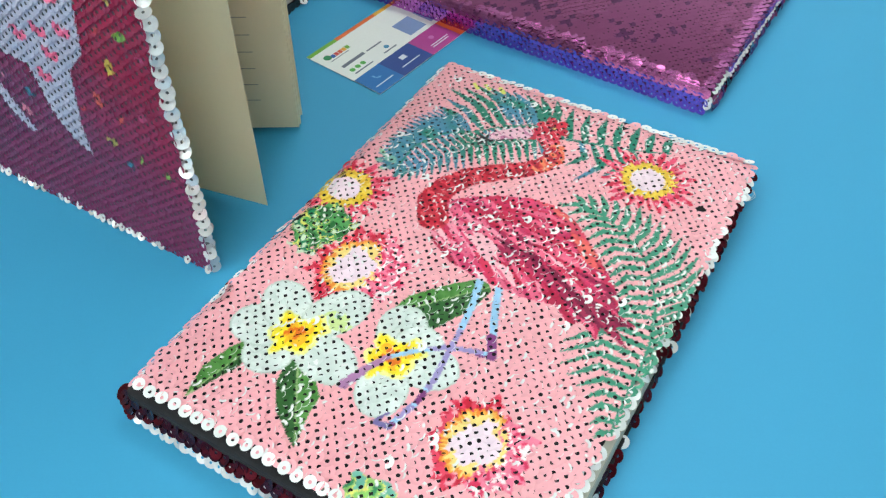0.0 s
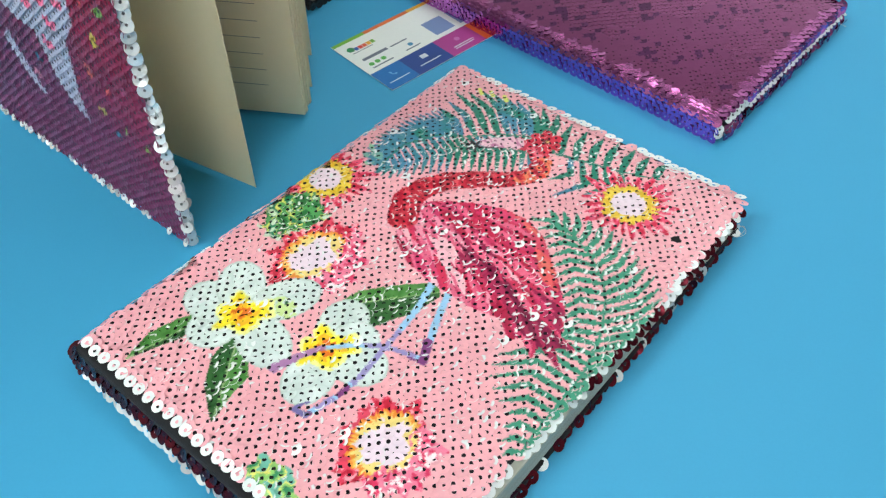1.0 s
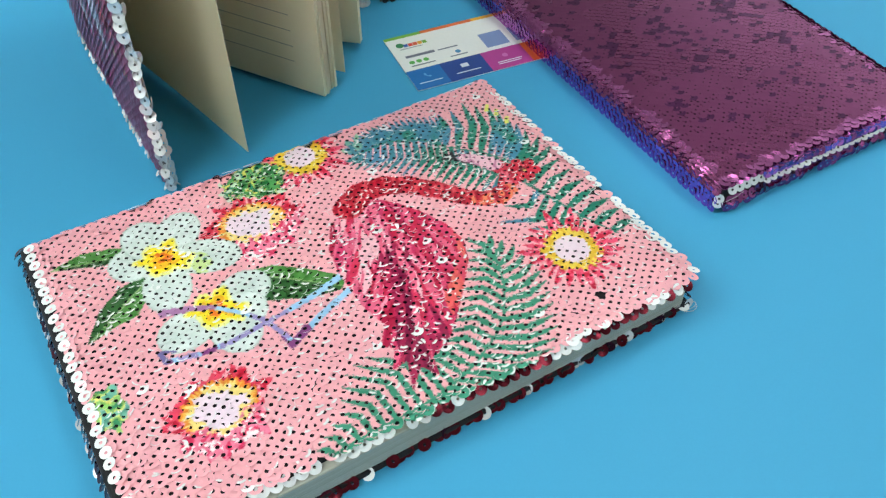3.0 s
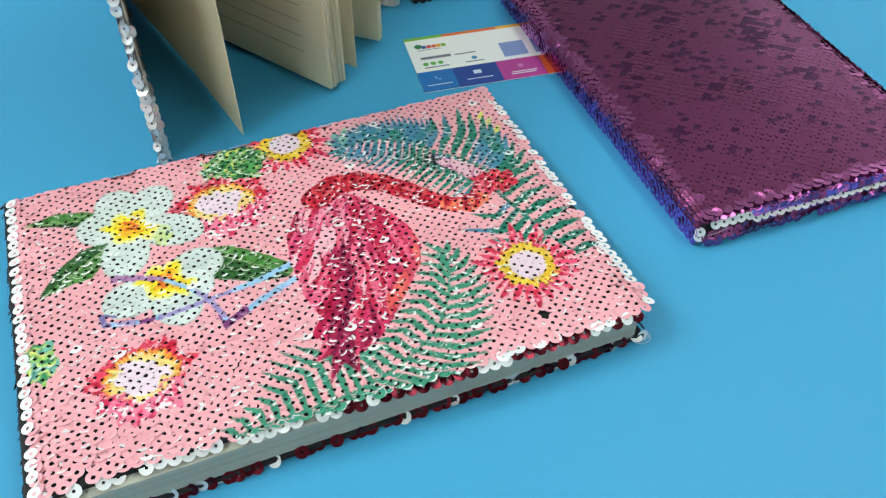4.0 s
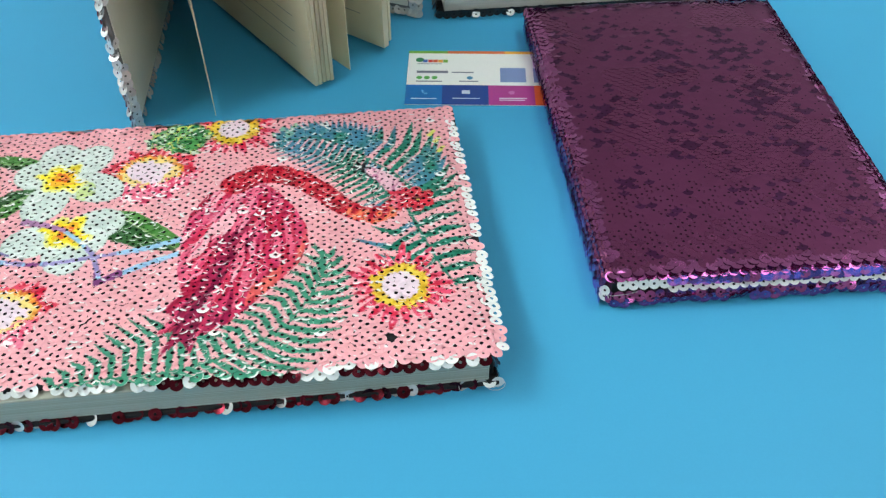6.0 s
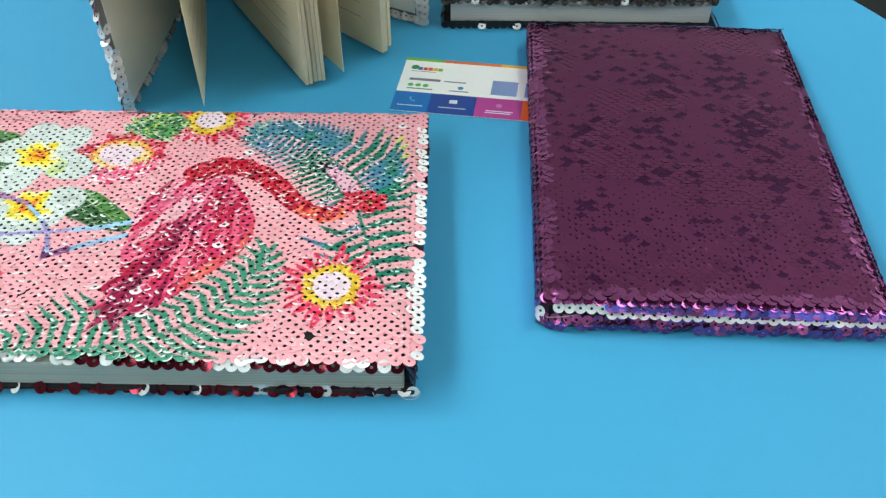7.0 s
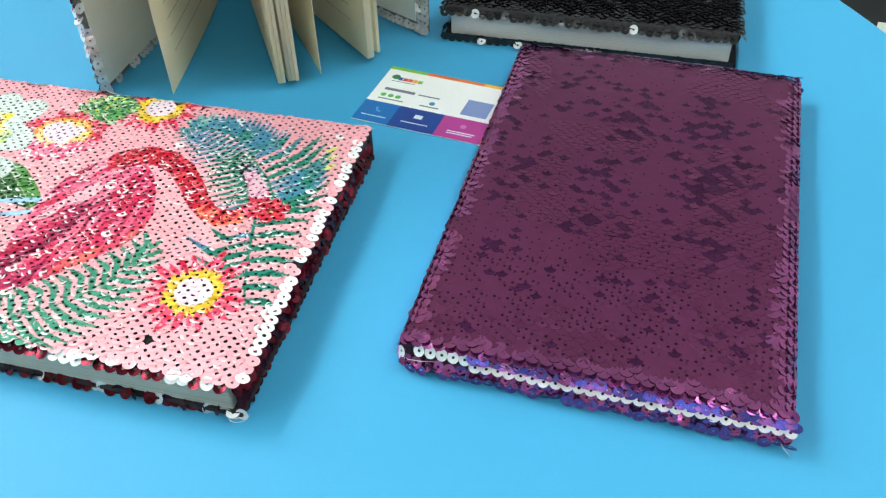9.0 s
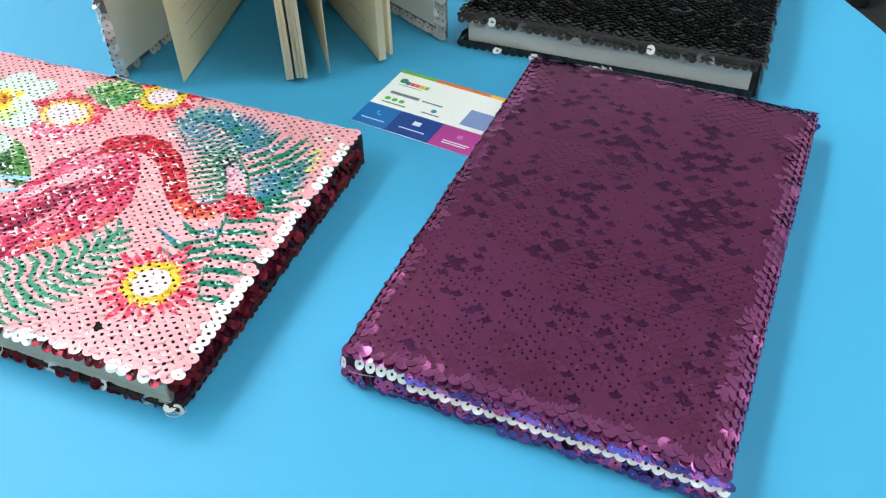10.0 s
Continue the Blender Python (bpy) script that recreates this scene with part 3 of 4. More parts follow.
def window():
    t = thing("window_1", pose(-1.25, 3.10, 1.315), "wide window with white frame and bright sky outside", "window", kind="structure")
    for x in (-1725, -575, 575, 1725):
        part("window_frame", box(x - 25, x + 25, -40, 40, -515, 515, 3), M_FRAME, t)
    for z in (-540, 540):
        part("window_frame", box(-1750, 1750, -35, 35, z - 25, z + 25, 3), M_FRAME, t)


window()


def ceiling_light(x, y, w, l, power):
    t = thing("ceiling_light", pose(x, y, 2.1), "flat white recessed office ceiling light panel, switched on", "ceiling light", "ceiling lights")
    part("frame", box(-w * 500 - 20, w * 500 + 20, -l * 500 - 20, l * 500 + 20, -12, -0.5, 3), M_FRAME, t)
    part("diffuser", box(-w * 500, w * 500, -l * 500, l * 500, -18, -12.5), glow("lamp_diffuser", (0.90, 1.0, 0.98), power), t)


for lx, ly, lw, ll, power in LAMPS:
    ceiling_light(lx, ly, lw, ll, power)


# ---- table ----
def round_table():
    t = thing("table", pose(0.126, -0.066, 0), "round table with a bright blue laminate top", "table")
    R = 600
    ring = [(R * math.cos(a * math.pi / 90), R * math.sin(a * math.pi / 90)) for a in range(180)]
    part("tabletop", prism(ring, -22, 0, 1.5), M_TABLE, t)
    part("edge_band", prism([(p[0] * 0.998, p[1] * 0.998) for p in ring], -25, -22.5), M_EDGE, t)
    part("pedestal", prism([(p[0] * 0.07, p[1] * 0.07) for p in ring[::6]], -715, -25.2), M_EDGE, t)
    part("foot_plate", prism([(p[0] * 0.5, p[1] * 0.5) for p in ring[::3]], -739.5, -715.2, 4), M_EDGE, t)


round_table()

# ---- notebooks lying flat ----


def thread(t, pts, label="loose clear sewing thread"):
    """A thin loose thread, as a three-sided tube through points in millimetres."""
    bm = bmesh.new()
    rings = []
    for i, p in enumerate(pts):
        a, b = Vector(pts[max(i - 1, 0)]), Vector(pts[min(i + 1, len(pts) - 1)])
        d = (b - a).normalized()
        u = d.cross(Vector((0.3, 0.2, 1))).normalized()
        v = d.cross(u)
        rings.append([bm.verts.new((Vector(p) + (u * math.cos(k * 2.094) + v * math.sin(k * 2.094)) * 0.12) * MM) for k in range(3)])
    for a, b in zip(rings, rings[1:]):
        for k in range(3):
            bm.faces.new((a[k], a[(k + 1) % 3], b[(k + 1) % 3], b[k]))
    part("thread", bm, M_THREAD, t, label)


def loop(cx, cy, cz, r, a0, a1, rise=0.0, n=14):
    return [(cx + r * math.cos(a0 + (a1 - a0) * i / n), cy + r * math.sin(a0 + (a1 - a0) * i / n), cz + rise * math.sin(math.pi * i / n)) for i in range(n + 1)]


def pink_notebook():
    W, H, Z = 150.0, 214.0, 17.4
    t = thing("notebook", pose(0, 0, 0), "closed notebook, pink flamingo and flower sequin cover, lying on blue table", "notebook", "sequin notebooks")
    bottom = part("back_cover", box(-1, W - 0.4, -4.8, H + 0.6, 0.5, 2.8, 1.0), M_CLOTH, t, "black cloth board edged with dark red and white sequins")
    part("page_block", box(2, W - 1.6, 4, H - 3.3, 2.9, 14.7, 0.4, 1), M_PAGES, t, "thick grey-white block of pages")
    cover = part("front_cover", box(0, W - 4.6, 0.5, H + 1.0, 14.8, Z - 0.5, 1.0), M_CLOTH, t, "pink sequins with printed tropical picture on black cloth")
    part("spine", box(-3.0, 1.8, 0, H, 0.8, Z - 1.6, 1.8, 3), M_CLOTH, t, "black cloth spine")
    g = scale_grid(-2.6, W - 1.2, 0.8, H - 0.8, wobble=0.36)
    g[:, 1] *= 1 + 0.015 * np.clip(g[:, 0] / W, 0, 1)
    dome = 0.9 * np.sin(np.clip(g[:, 0] / W, 0, 1) * math.pi) * np.sin(np.clip(g[:, 1] / H, 0, 1) * math.pi)
    P = np.concatenate([g, (Z + 0.2 + dome)[:, None]], 1)
    P = P[~((P[:, 0] > W - 4.5) & (P[:, 1] > H + 0.2))]
    # the cover sits a little back from the pages towards the foot
    P = P[P[:, 0] < W - 1.0 - 4.0 * np.clip((150 - P[:, 1]) / 110, 0, 1)]
    # bare patches where a sequin is missing
    for gx, gy in ((136.5, 177.5), (90, 212.5), (-1, 60), (0, 92), (143, 13)):
        P = P[np.hypot(P[:, 0] - gx, P[:, 1] - gy) > 2.4]
    N = np.tile((0.0, 0.0, 1.0), (len(P), 1))
    N[:, 0] += np.where(P[:, 0] < 1, -0.6, 0) + np.where(P[:, 0] > W - 4, 0.12, 0)
    N[:, 1] += np.where(P[:, 1] < 2.5, -0.25, 0) + np.where(P[:, 1] > H - 3, 0.25, 0)
    D = np.tile((1.0, 0.0, 0.0), (len(P), 1))
    P[:, 2] -= np.where(P[:, 0] < 1, (1 - P[:, 0]) * 0.5, 0)
    near = (P[:, 0] > 110) & (P[:, 1] > 118)
    near &= np.cumsum(near) <= 300
    paint = painter(bird_cover, 0.88, (-0.5, W - 2.0, -5, H - 1.2))
    border = ~near & ((P[:, 1] > H - 2.6) | (P[:, 0] > W - 3.5))
    inner = ~near & ~border
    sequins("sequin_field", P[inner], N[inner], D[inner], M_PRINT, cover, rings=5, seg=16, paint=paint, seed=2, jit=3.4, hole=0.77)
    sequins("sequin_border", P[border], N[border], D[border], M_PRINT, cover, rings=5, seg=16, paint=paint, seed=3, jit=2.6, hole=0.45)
    for i in np.nonzero(near)[0]:
        sequins("sequin", P[i:i + 1], N[i:i + 1], D[i:i + 1], M_PRINT_ONE, cover, rings=5, seg=14, paint=paint, seed=1000 + int(i), jit=3.4, hole=0.77, kind="")
    rng = random.Random(8)
    white, red = one_sequin("white_sequin", M_WHITE), one_sequin("red_sequin", M_RED)
    holed = one_sequin("white_rim_sequin", M_WHITE, 2.25, 0.62, 0.2)
    dull = one_sequin("dull_sequin", M_SILVER, 2.3)
    wl, rl = "glossy white sequin", "dark red foil sequin"
    # lip of the front cover along the fore edge: hanging white and dark red sequins
    ys = np.arange(2, H - 1, 4.4)
    pick = [(y, rng.random()) for y in ys]
    hang = [(y, 0) for y, q in pick if (y < 95 and q < 0.7) or 145 < y < 158 or 190 < y < 196 or q < 0.15]
    dark = [(y, 0) for y, q in pick if y > 95 and not (145 < y < 158 or 190 < y < 196 or q < 0.15)]
    for me, ls, lab in ((white, hang, wl), (red, dark, rl)):
        place_sequins(me, [(W - 0.4 - 4.0 * min(max((150 - y) / 110, 0), 1) + rng.uniform(-0.5, 0.4), y, Z - 1.0 + rng.uniform(-0.5, 0.5)) for y, _ in ls], [(0.6, 0, 1.0)] * len(ls), [(0.4, 0, -1)] * len(ls), cover, 5, 7, 31, lab)
    # lower rim along the fore edge
    ys = np.arange(0, H + 1, 3.1)
    ys = np.array([y for y in ys if rng.random() < 0.9])
    w = [y for y in ys if rng.random() < 0.09]
    d = [y for y in ys if y not in w and rng.random() < 0.3]
    r = [y for y in ys if y not in w and y not in d]
    for me, ls, lab, up in ((white, w, wl, 1.6), (dull, d, "dull pearly sequin", 0.2), (red, r, rl, 0.5)):
        place_sequins(me, [(W - 1.0 + rng.uniform(-0.6, 0.7), y, 2.1 + rng.uniform(-0.4, 0.4)) for y in ls], [(1.0, rng.uniform(-0.3, 0.3), up + rng.uniform(-0.4, 0.6)) for y in ls], [(0.2, 1, -0.2)] * len(ls), bottom, 8, 12, 32, lab)
    # head of the book: dark red sequins folded up from the back cover
    xs = np.arange(1, W - 2, 3.6)
    for k, z in enumerate((2.6, 6.0, 9.4, 12.2)):
        place_sequins(red, [(x + 1.8 * (k % 2), H - 0.4 - 0.3 * k + rng.uniform(-0.3, 0.4), z) for x in xs], [(0, 1.0, 0.45)] * len(xs), [(0.3, 0.2, -1)] * len(xs), bottom, 7, 9, 33 + k, rl)
    part("head_lip", box(0, W - 4, H - 3.2, H - 1.2, 3.0, 12.0, 0.8), M_CLOTH, t)
    # foot of the book: black cloth, dark red rows, a white bottom row
    part("foot_lip", box(-2.6, W - 1.5, -4.4, 0.3, 3.0, 15.8, 1.8, 3), M_CLOTH, t, "black cloth lip")
    for k, z in enumerate((10.6, 7.2)):
        place_sequins(red, [(x + 1.8 * (k % 2), -4.9 - 0.3 * k + rng.uniform(-0.4, 0.3), z) for x in xs], [(0, -1.0, 0.5)] * len(xs), [(1, -0.1, -0.5)] * len(xs), bottom, 9, 9, 41 + k, rl)
    place_sequins(dull, [(x, -5.6 + rng.uniform(-0.7, 0.5), 2.4 + rng.uniform(-0.4, 0.5)) for x in xs], [(0.2, -1.0, 0.5)] * len(xs), [(0.6, -0.4, -0.7)] * len(xs), bottom, 6, 14, 44, "dull pearly sequin")
    xs = np.array([x + rng.uniform(-0.6, 0.6) for x in np.arange(2, W, 5.0) if rng.random() < 0.88])
    place_sequins(holed, [(x, -0.6 + rng.uniform(-0.5, 0.4), Z + 0.15) for x in xs], [(0, -0.3, 1.0)] * len(xs), [(0.3, -1, -0.2)] * len(xs), cover, 4, 5, 45, wl)
    corner = [(-1.5 - 3.2 * math.sin(a), -2.4 - 3.0 * math.cos(a), z + rng.uniform(-0.6, 0.6)) for z in (3.5, 7.0, 10.5, 13.5) for a in (0.2, 0.8, 1.4)]
    place_sequins(red, corner, [(-0.35, -0.5 + 0.1 * y, 1.1) for x, y, z in corner], [(-0.5, -0.6, -0.4)] * len(corner), bottom, 10, 14, 47, rl)
    thread(t, loop(W - 0.5, H - 1.0, 1.2, 3.4, -1.6, 2.2, 1.5))
    thread(t, loop(W - 1.0, H - 1.0, 1.0, 3.2, -1.2, 1.9, 3.0))
    thread(t, [(-2, -2, 6), (-4, -4, 4), (-5, -4.5, 1.5), (-4.6, -6, 0.4)])
    # spine side: dark red
    ys = np.arange(2, H, 4)
    place_sequins(red, [(-3.6, y, 8.0 + rng.uniform(-5, 6)) for y in ys], [(-1.0, 0, 0.3)] * len(ys), [(0, 1, -0.4)] * len(ys), bottom, 8, 8, 46, rl)


def wrapped_field(L, Wd, Z, r, dx, dy, seed):
    """Places over a soft slab: flat top, rounded long edges. x along L, y across Wd."""
    rng = np.random.default_rng(seed)
    drop = Z - r - 2.2
    arc = math.pi / 2 * r
    total = 2 * (drop + arc) + Wd - 2 * r
    pts, nor, dirs = [], [], []
    ni, nj = int(L / dx) + 1, int(total / dy) + 1
    for i in range(ni):
        for j in range(nj):
            s = (j + (0.5 if i % 2 else 0)) * dy
            if s > total:
                continue
            x = i * dx + rng.normal(0, 0.2)
            s2, flip = (s, False) if s < total / 2 else (total - s, True)
            if s2 < drop:
                y, z, ny, nz = 0, 2.2 + s2, -1, 0
            elif s2 < drop + arc:
                a = (s2 - drop) / r
                y, z, ny, nz = r - r * math.cos(a), Z - r + r * math.sin(a), -math.cos(a), math.sin(a)
            else:
                y, z, ny, nz = r + s2 - drop - arc, Z, 0, 1
            if flip:
                y, ny = Wd - y, -ny
            pts.append((x, y, z)), nor.append((0, ny, nz)), dirs.append((1, 0, 0))
    return np.array(pts, float), np.array(nor, float), np.array(dirs, float)


def purple_notebook():
    L, Wd, Z = 209.0, 135.8, 14.6
    t = thing("notebook", pose(-0.0930, 0.2661, 0, 0, 0, -1.8), "closed notebook covered in shiny purple sequins, lying on blue table", "notebook", "sequin notebooks")
    b = box(0.5, L - 2, 0.8, Wd - 0.8, 8.4, Z - 0.4, 3.4, 4)
    cover = part("front_cover", b, M_PLUMCLOTH, t, "shiny purple sequins over dark cloth", True)
    back = part("back_cover", box(0.5, L - 1, 1.2, Wd - 0.6, 0.8, 5.6, 2.2, 3), M_PLUMCLOTH, t, "purple sequins along its rim", True)
    part("page_block", box(3, L - 6, 4, Wd - 4, 5.7, 8.3), M_PAGES, t)
    part("spine", box(0.6, L - 2, 0.4, 5, 1.5, Z - 1.5, 2.0, 3), M_PLUMCLOTH, t)
    P, N, D = wrapped_field(L - 2.5, Wd, Z, 4.5, 2.1, 4.9, 9)
    top = N[:, 2] > 0.9
    # the padded cover is slightly pillowed
    across, length = P[:, 1] / Wd * 2 - 1, P[:, 0] / L * 2 - 1
    N[:, 1] += np.where(top, 0.04 * across, 0)
    N[:, 0] += np.where(top, 0.02 * length ** 3, 0)
    P[:, 2] += np.where(top, 1.36 * (1 - across ** 2) + 0.52 * (1 - length ** 4) * (1 - across ** 2), 0)
    # its head and fore edges curl down
    curl_x, curl_y = np.clip(1 - P[:, 0] / 9, 0, 1), np.clip((P[:, 1] - Wd + 9) / 9, 0, 1)
    N[:, 0] -= np.where(top, 0.32 * curl_x, 0)
    N[:, 1] += np.where(top, 0.28 * curl_y, 0)
    P[:, 2] -= np.where(top, 1.3 * curl_x ** 2 + 1.1 * curl_y ** 2, 0)
    rng2 = np.random.default_rng(77)
    low = hash_noise(P[:, 0] * 0.05, P[:, 1] * 0.05, 71)
    fine = hash_noise(P[:, 0] * 0.5, P[:, 1] * 0.21, 72)
    zone = np.clip(1.25 - np.abs(P[:, 0] - 90) / 75, 0.15, 1)
    extra = np.where(top & (fine * 0.75 + low * 0.38 > 0.86 - 0.2 * zone), 9.0 + rng2.normal(0, 2.5, len(P)), 0.0)
    lean = 0.9 * (hash_noise(P[:, 0] * 0.16, P[:, 1] * 0.1, 74) - 0.5)
    bare = rng2.random(len(P)) < 0.15 + 0.4 * np.clip((P[:, 0] - 60) / 90, 0, 1)
    near = top & (P[:, 0] > L - 55) & (P[:, 0] < L - 7) & (P[:, 1] > 8) & (P[:, 1] < Wd - 8)
    near &= (extra == 0) & bare
    near &= np.cumsum(near) <= 290
    fray = 6.0 * hash_noise(P[:, 0] * 0.12, P[:, 1] * 0.12, 73) + rng2.normal(0, 1.2, len(P))
    edge = ~top | (P[:, 1] < 3.0 + fray) | (P[:, 1] > Wd - 3.5 - fray) | (P[:, 0] < 2.5 + fray) | (P[:, 0] > L - 5.0 - 0.5 * fray)
    # patches of turned sequins, their darker reflection painted by the dim foil copy
    deep = top & (extra > 0) & (rng2.random(len(P)) < 0.72)
    for k, sel in enumerate((~near & bare & ~edge & ~deep, ~near & ~bare & ~edge & ~deep, ~near & ~edge & deep)):
        sequins("sequin_field", P[sel], N[sel], D[sel], M_PURPLE_DIM if k == 2 else M_PURPLE, cover, tilt=1.3, jit=0.4, seed=5 + k, extra=(extra * 0.2 + lean)[sel], seg=14, cup=0.03, hole=0.06 if k == 1 else 0.42)
    # spine wall rows wear the foil copy with the violet sheen painted in
    wall = edge & (N[:, 2] < 0.2) & (P[:, 1] < 20)
    sequins("sequin_spine", P[wall], N[wall], D[wall], M_PURPLE_SHEEN, cover, tilt=5, jit=3, seed=19, seg=14, cup=0.1, hole=0.5)
    edge &= ~wall
    sequins("sequin_rim", P[edge], N[edge], D[edge], M_PURPLE_RIM_LIT, cover, tilt=3.4, jit=3.0, seed=15, seg=14, cup=0.1, hole=0.12)
    one = one_sequin("purple_sequin", M_PURPLE_ONE, 2.45, 0.55, 0.03)
    place_sequins(one, P[near], N[near], D[near], cover, 1.3, 0.4, 12)
    rng = random.Random(4)
    glossy = one_sequin("purple_edge_sequin", M_PURPLE_RIM_ONE, 2.3, 0.5, 0.18)
    irid = one_sequin("violet_edge_sequin", M_PURPLE_SHEEN_ONE, 2.2, 0.5, 0.3)
    white = one_sequin("white_sequin", M_WHITE, 2.2)
    wl = "glossy white sequin"
    ys = np.arange(3, Wd - 1, 4.1)
    # foot end: rolled rim of the front cover, white reverse rows, lower rows
    place_sequins(glossy, [(L - 2.2 + rng.uniform(-0.3, 0.4), y, Z - 0.5) for y in ys], [(0.5, 0, 1)] * len(ys), [(1, 0, -0.4)] * len(ys), cover, 3, 4, 13)
    ly = [y for y in ys if y > 26]
    for k, z in enumerate((Z - 2.4, Z - 4.2)):
        blue = [y for y in ly if hash_noise(np.array([y * 0.11]), np.array([k * 3.7]), 91)[0] > 0.5]
        for me, part_ys in ((irid, blue), (glossy, [y for y in ly if y not in blue])):
            place_sequins(me, [(L - 0.6 - 0.5 * k + rng.uniform(-0.3, 0.3), y + 2 * k, z) for y in part_ys], [(1, 0, 0.15 - 0.25 * k)] * len(part_ys), [(0.1, 1, -0.4)] * len(part_ys), cover, 15, 9, 14 + k)
    place_sequins(white, [(L - 0.9 + rng.uniform(-0.3, 0.3), y + 1, Z - 6.6) for y in ly], [(0.4, 0, 1)] * len(ly), [(1, 0.2, -0.3)] * len(ly), back, 2, 5, 16, wl)
    wy = [y for y in np.arange(8, 25, 4.2)]
    place_sequins(white, [(L - 1.0, y, Z - 4.0) for y in wy], [(1, 0, 0.6)] * len(wy), [(0.3, 0.9, -0.4)] * len(wy), cover, 14, 4, 17, wl)
    place_sequins(white, [(L - 1.2, 1.2, z) for z in (5.2, 8.2)], [(0.8, -0.7, 0.2)] * 2, [(0.2, 0.2, -1)] * 2, cover, 4, 6, 19, wl)
    for k, z in enumerate((5.4, 3.2)):
        place_sequins(glossy, [(L + 0.2 + 0.7 * k + rng.uniform(-0.4, 0.6), y + 2 * k, z) for y in ys], [(1, 0, 0.35 - 0.5 * k + rng.uniform(-0.1, 0.1))] * len(ys), [(0.3, 0.3, -1)] * len(ys), back, 8, 12, 20 + k)
    part("lip", box(L - 5, L - 2.6, 2, Wd - 2, 4, Z - 2, 1.0), M_CLOTH, t, "black cloth lip")
    thread(t, [(L - 2, 2, 5), (L + 0.5, 4, 6.5), (L + 1.0, 9, 7.5), (L + 0.4, 14, 8)])
    thread(t, [(L - 1, Wd - 4, 4), (L + 2, Wd - 1, 2), (L + 3, Wd + 1, 0.6)])
    xs = np.arange(4, L - 3, 4.4)
    place_sequins(glossy, [(x, 2.0 + rng.uniform(-0.5, 0.7), Z - 1.0 + rng.uniform(-0.2, 0.3)) for x in xs], [(0, -0.6 + rng.uniform(-0.15, 0.15), 1) for x in xs], [(1, -0.3, 0.1)] * len(xs), cover, 5, 7, 27)
    # head end rim
    place_sequins(glossy, [(0.3, y, Z - 0.8) for y in ys], [(-0.7, 0, 1)] * len(ys), [(0.4, 1, 0.2)] * len(ys), cover, 3, 5, 22)
    for k, z in enumerate((10.5, 6.5, 3)):
        place_sequins(glossy, [(-0.2, y + 2 * (k % 2), z) for y in ys], [(-1, 0, 0.2)] * len(ys), [(0, 1, -0.3)] * len(ys), cover, 4, 5, 23 + k)
    # the soft cover is a little wider at its head than at its foot
    for ob in t.children_recursive:
        if ob.matrix_basis.translation.length > 1e-6:
            x, y = ob.matrix_basis[0][3] / MM, ob.matrix_basis[1][3] / MM
            ob.matrix_basis[1][3] += y / Wd * (2.2 - 5.2 * x / L) * MM
            continue
        co = np.empty(len(ob.data.vertices) * 3, dtype=np.float32)
        ob.data.vertices.foreach_get("co", co)
        co = co.reshape(-1, 3)
        co[:, 1] += co[:, 1] / Wd * (2.2 - 5.2 * co[:, 0] / MM / L)
        ob.data.vertices.foreach_set("co", co.ravel())
        ob.data.update()


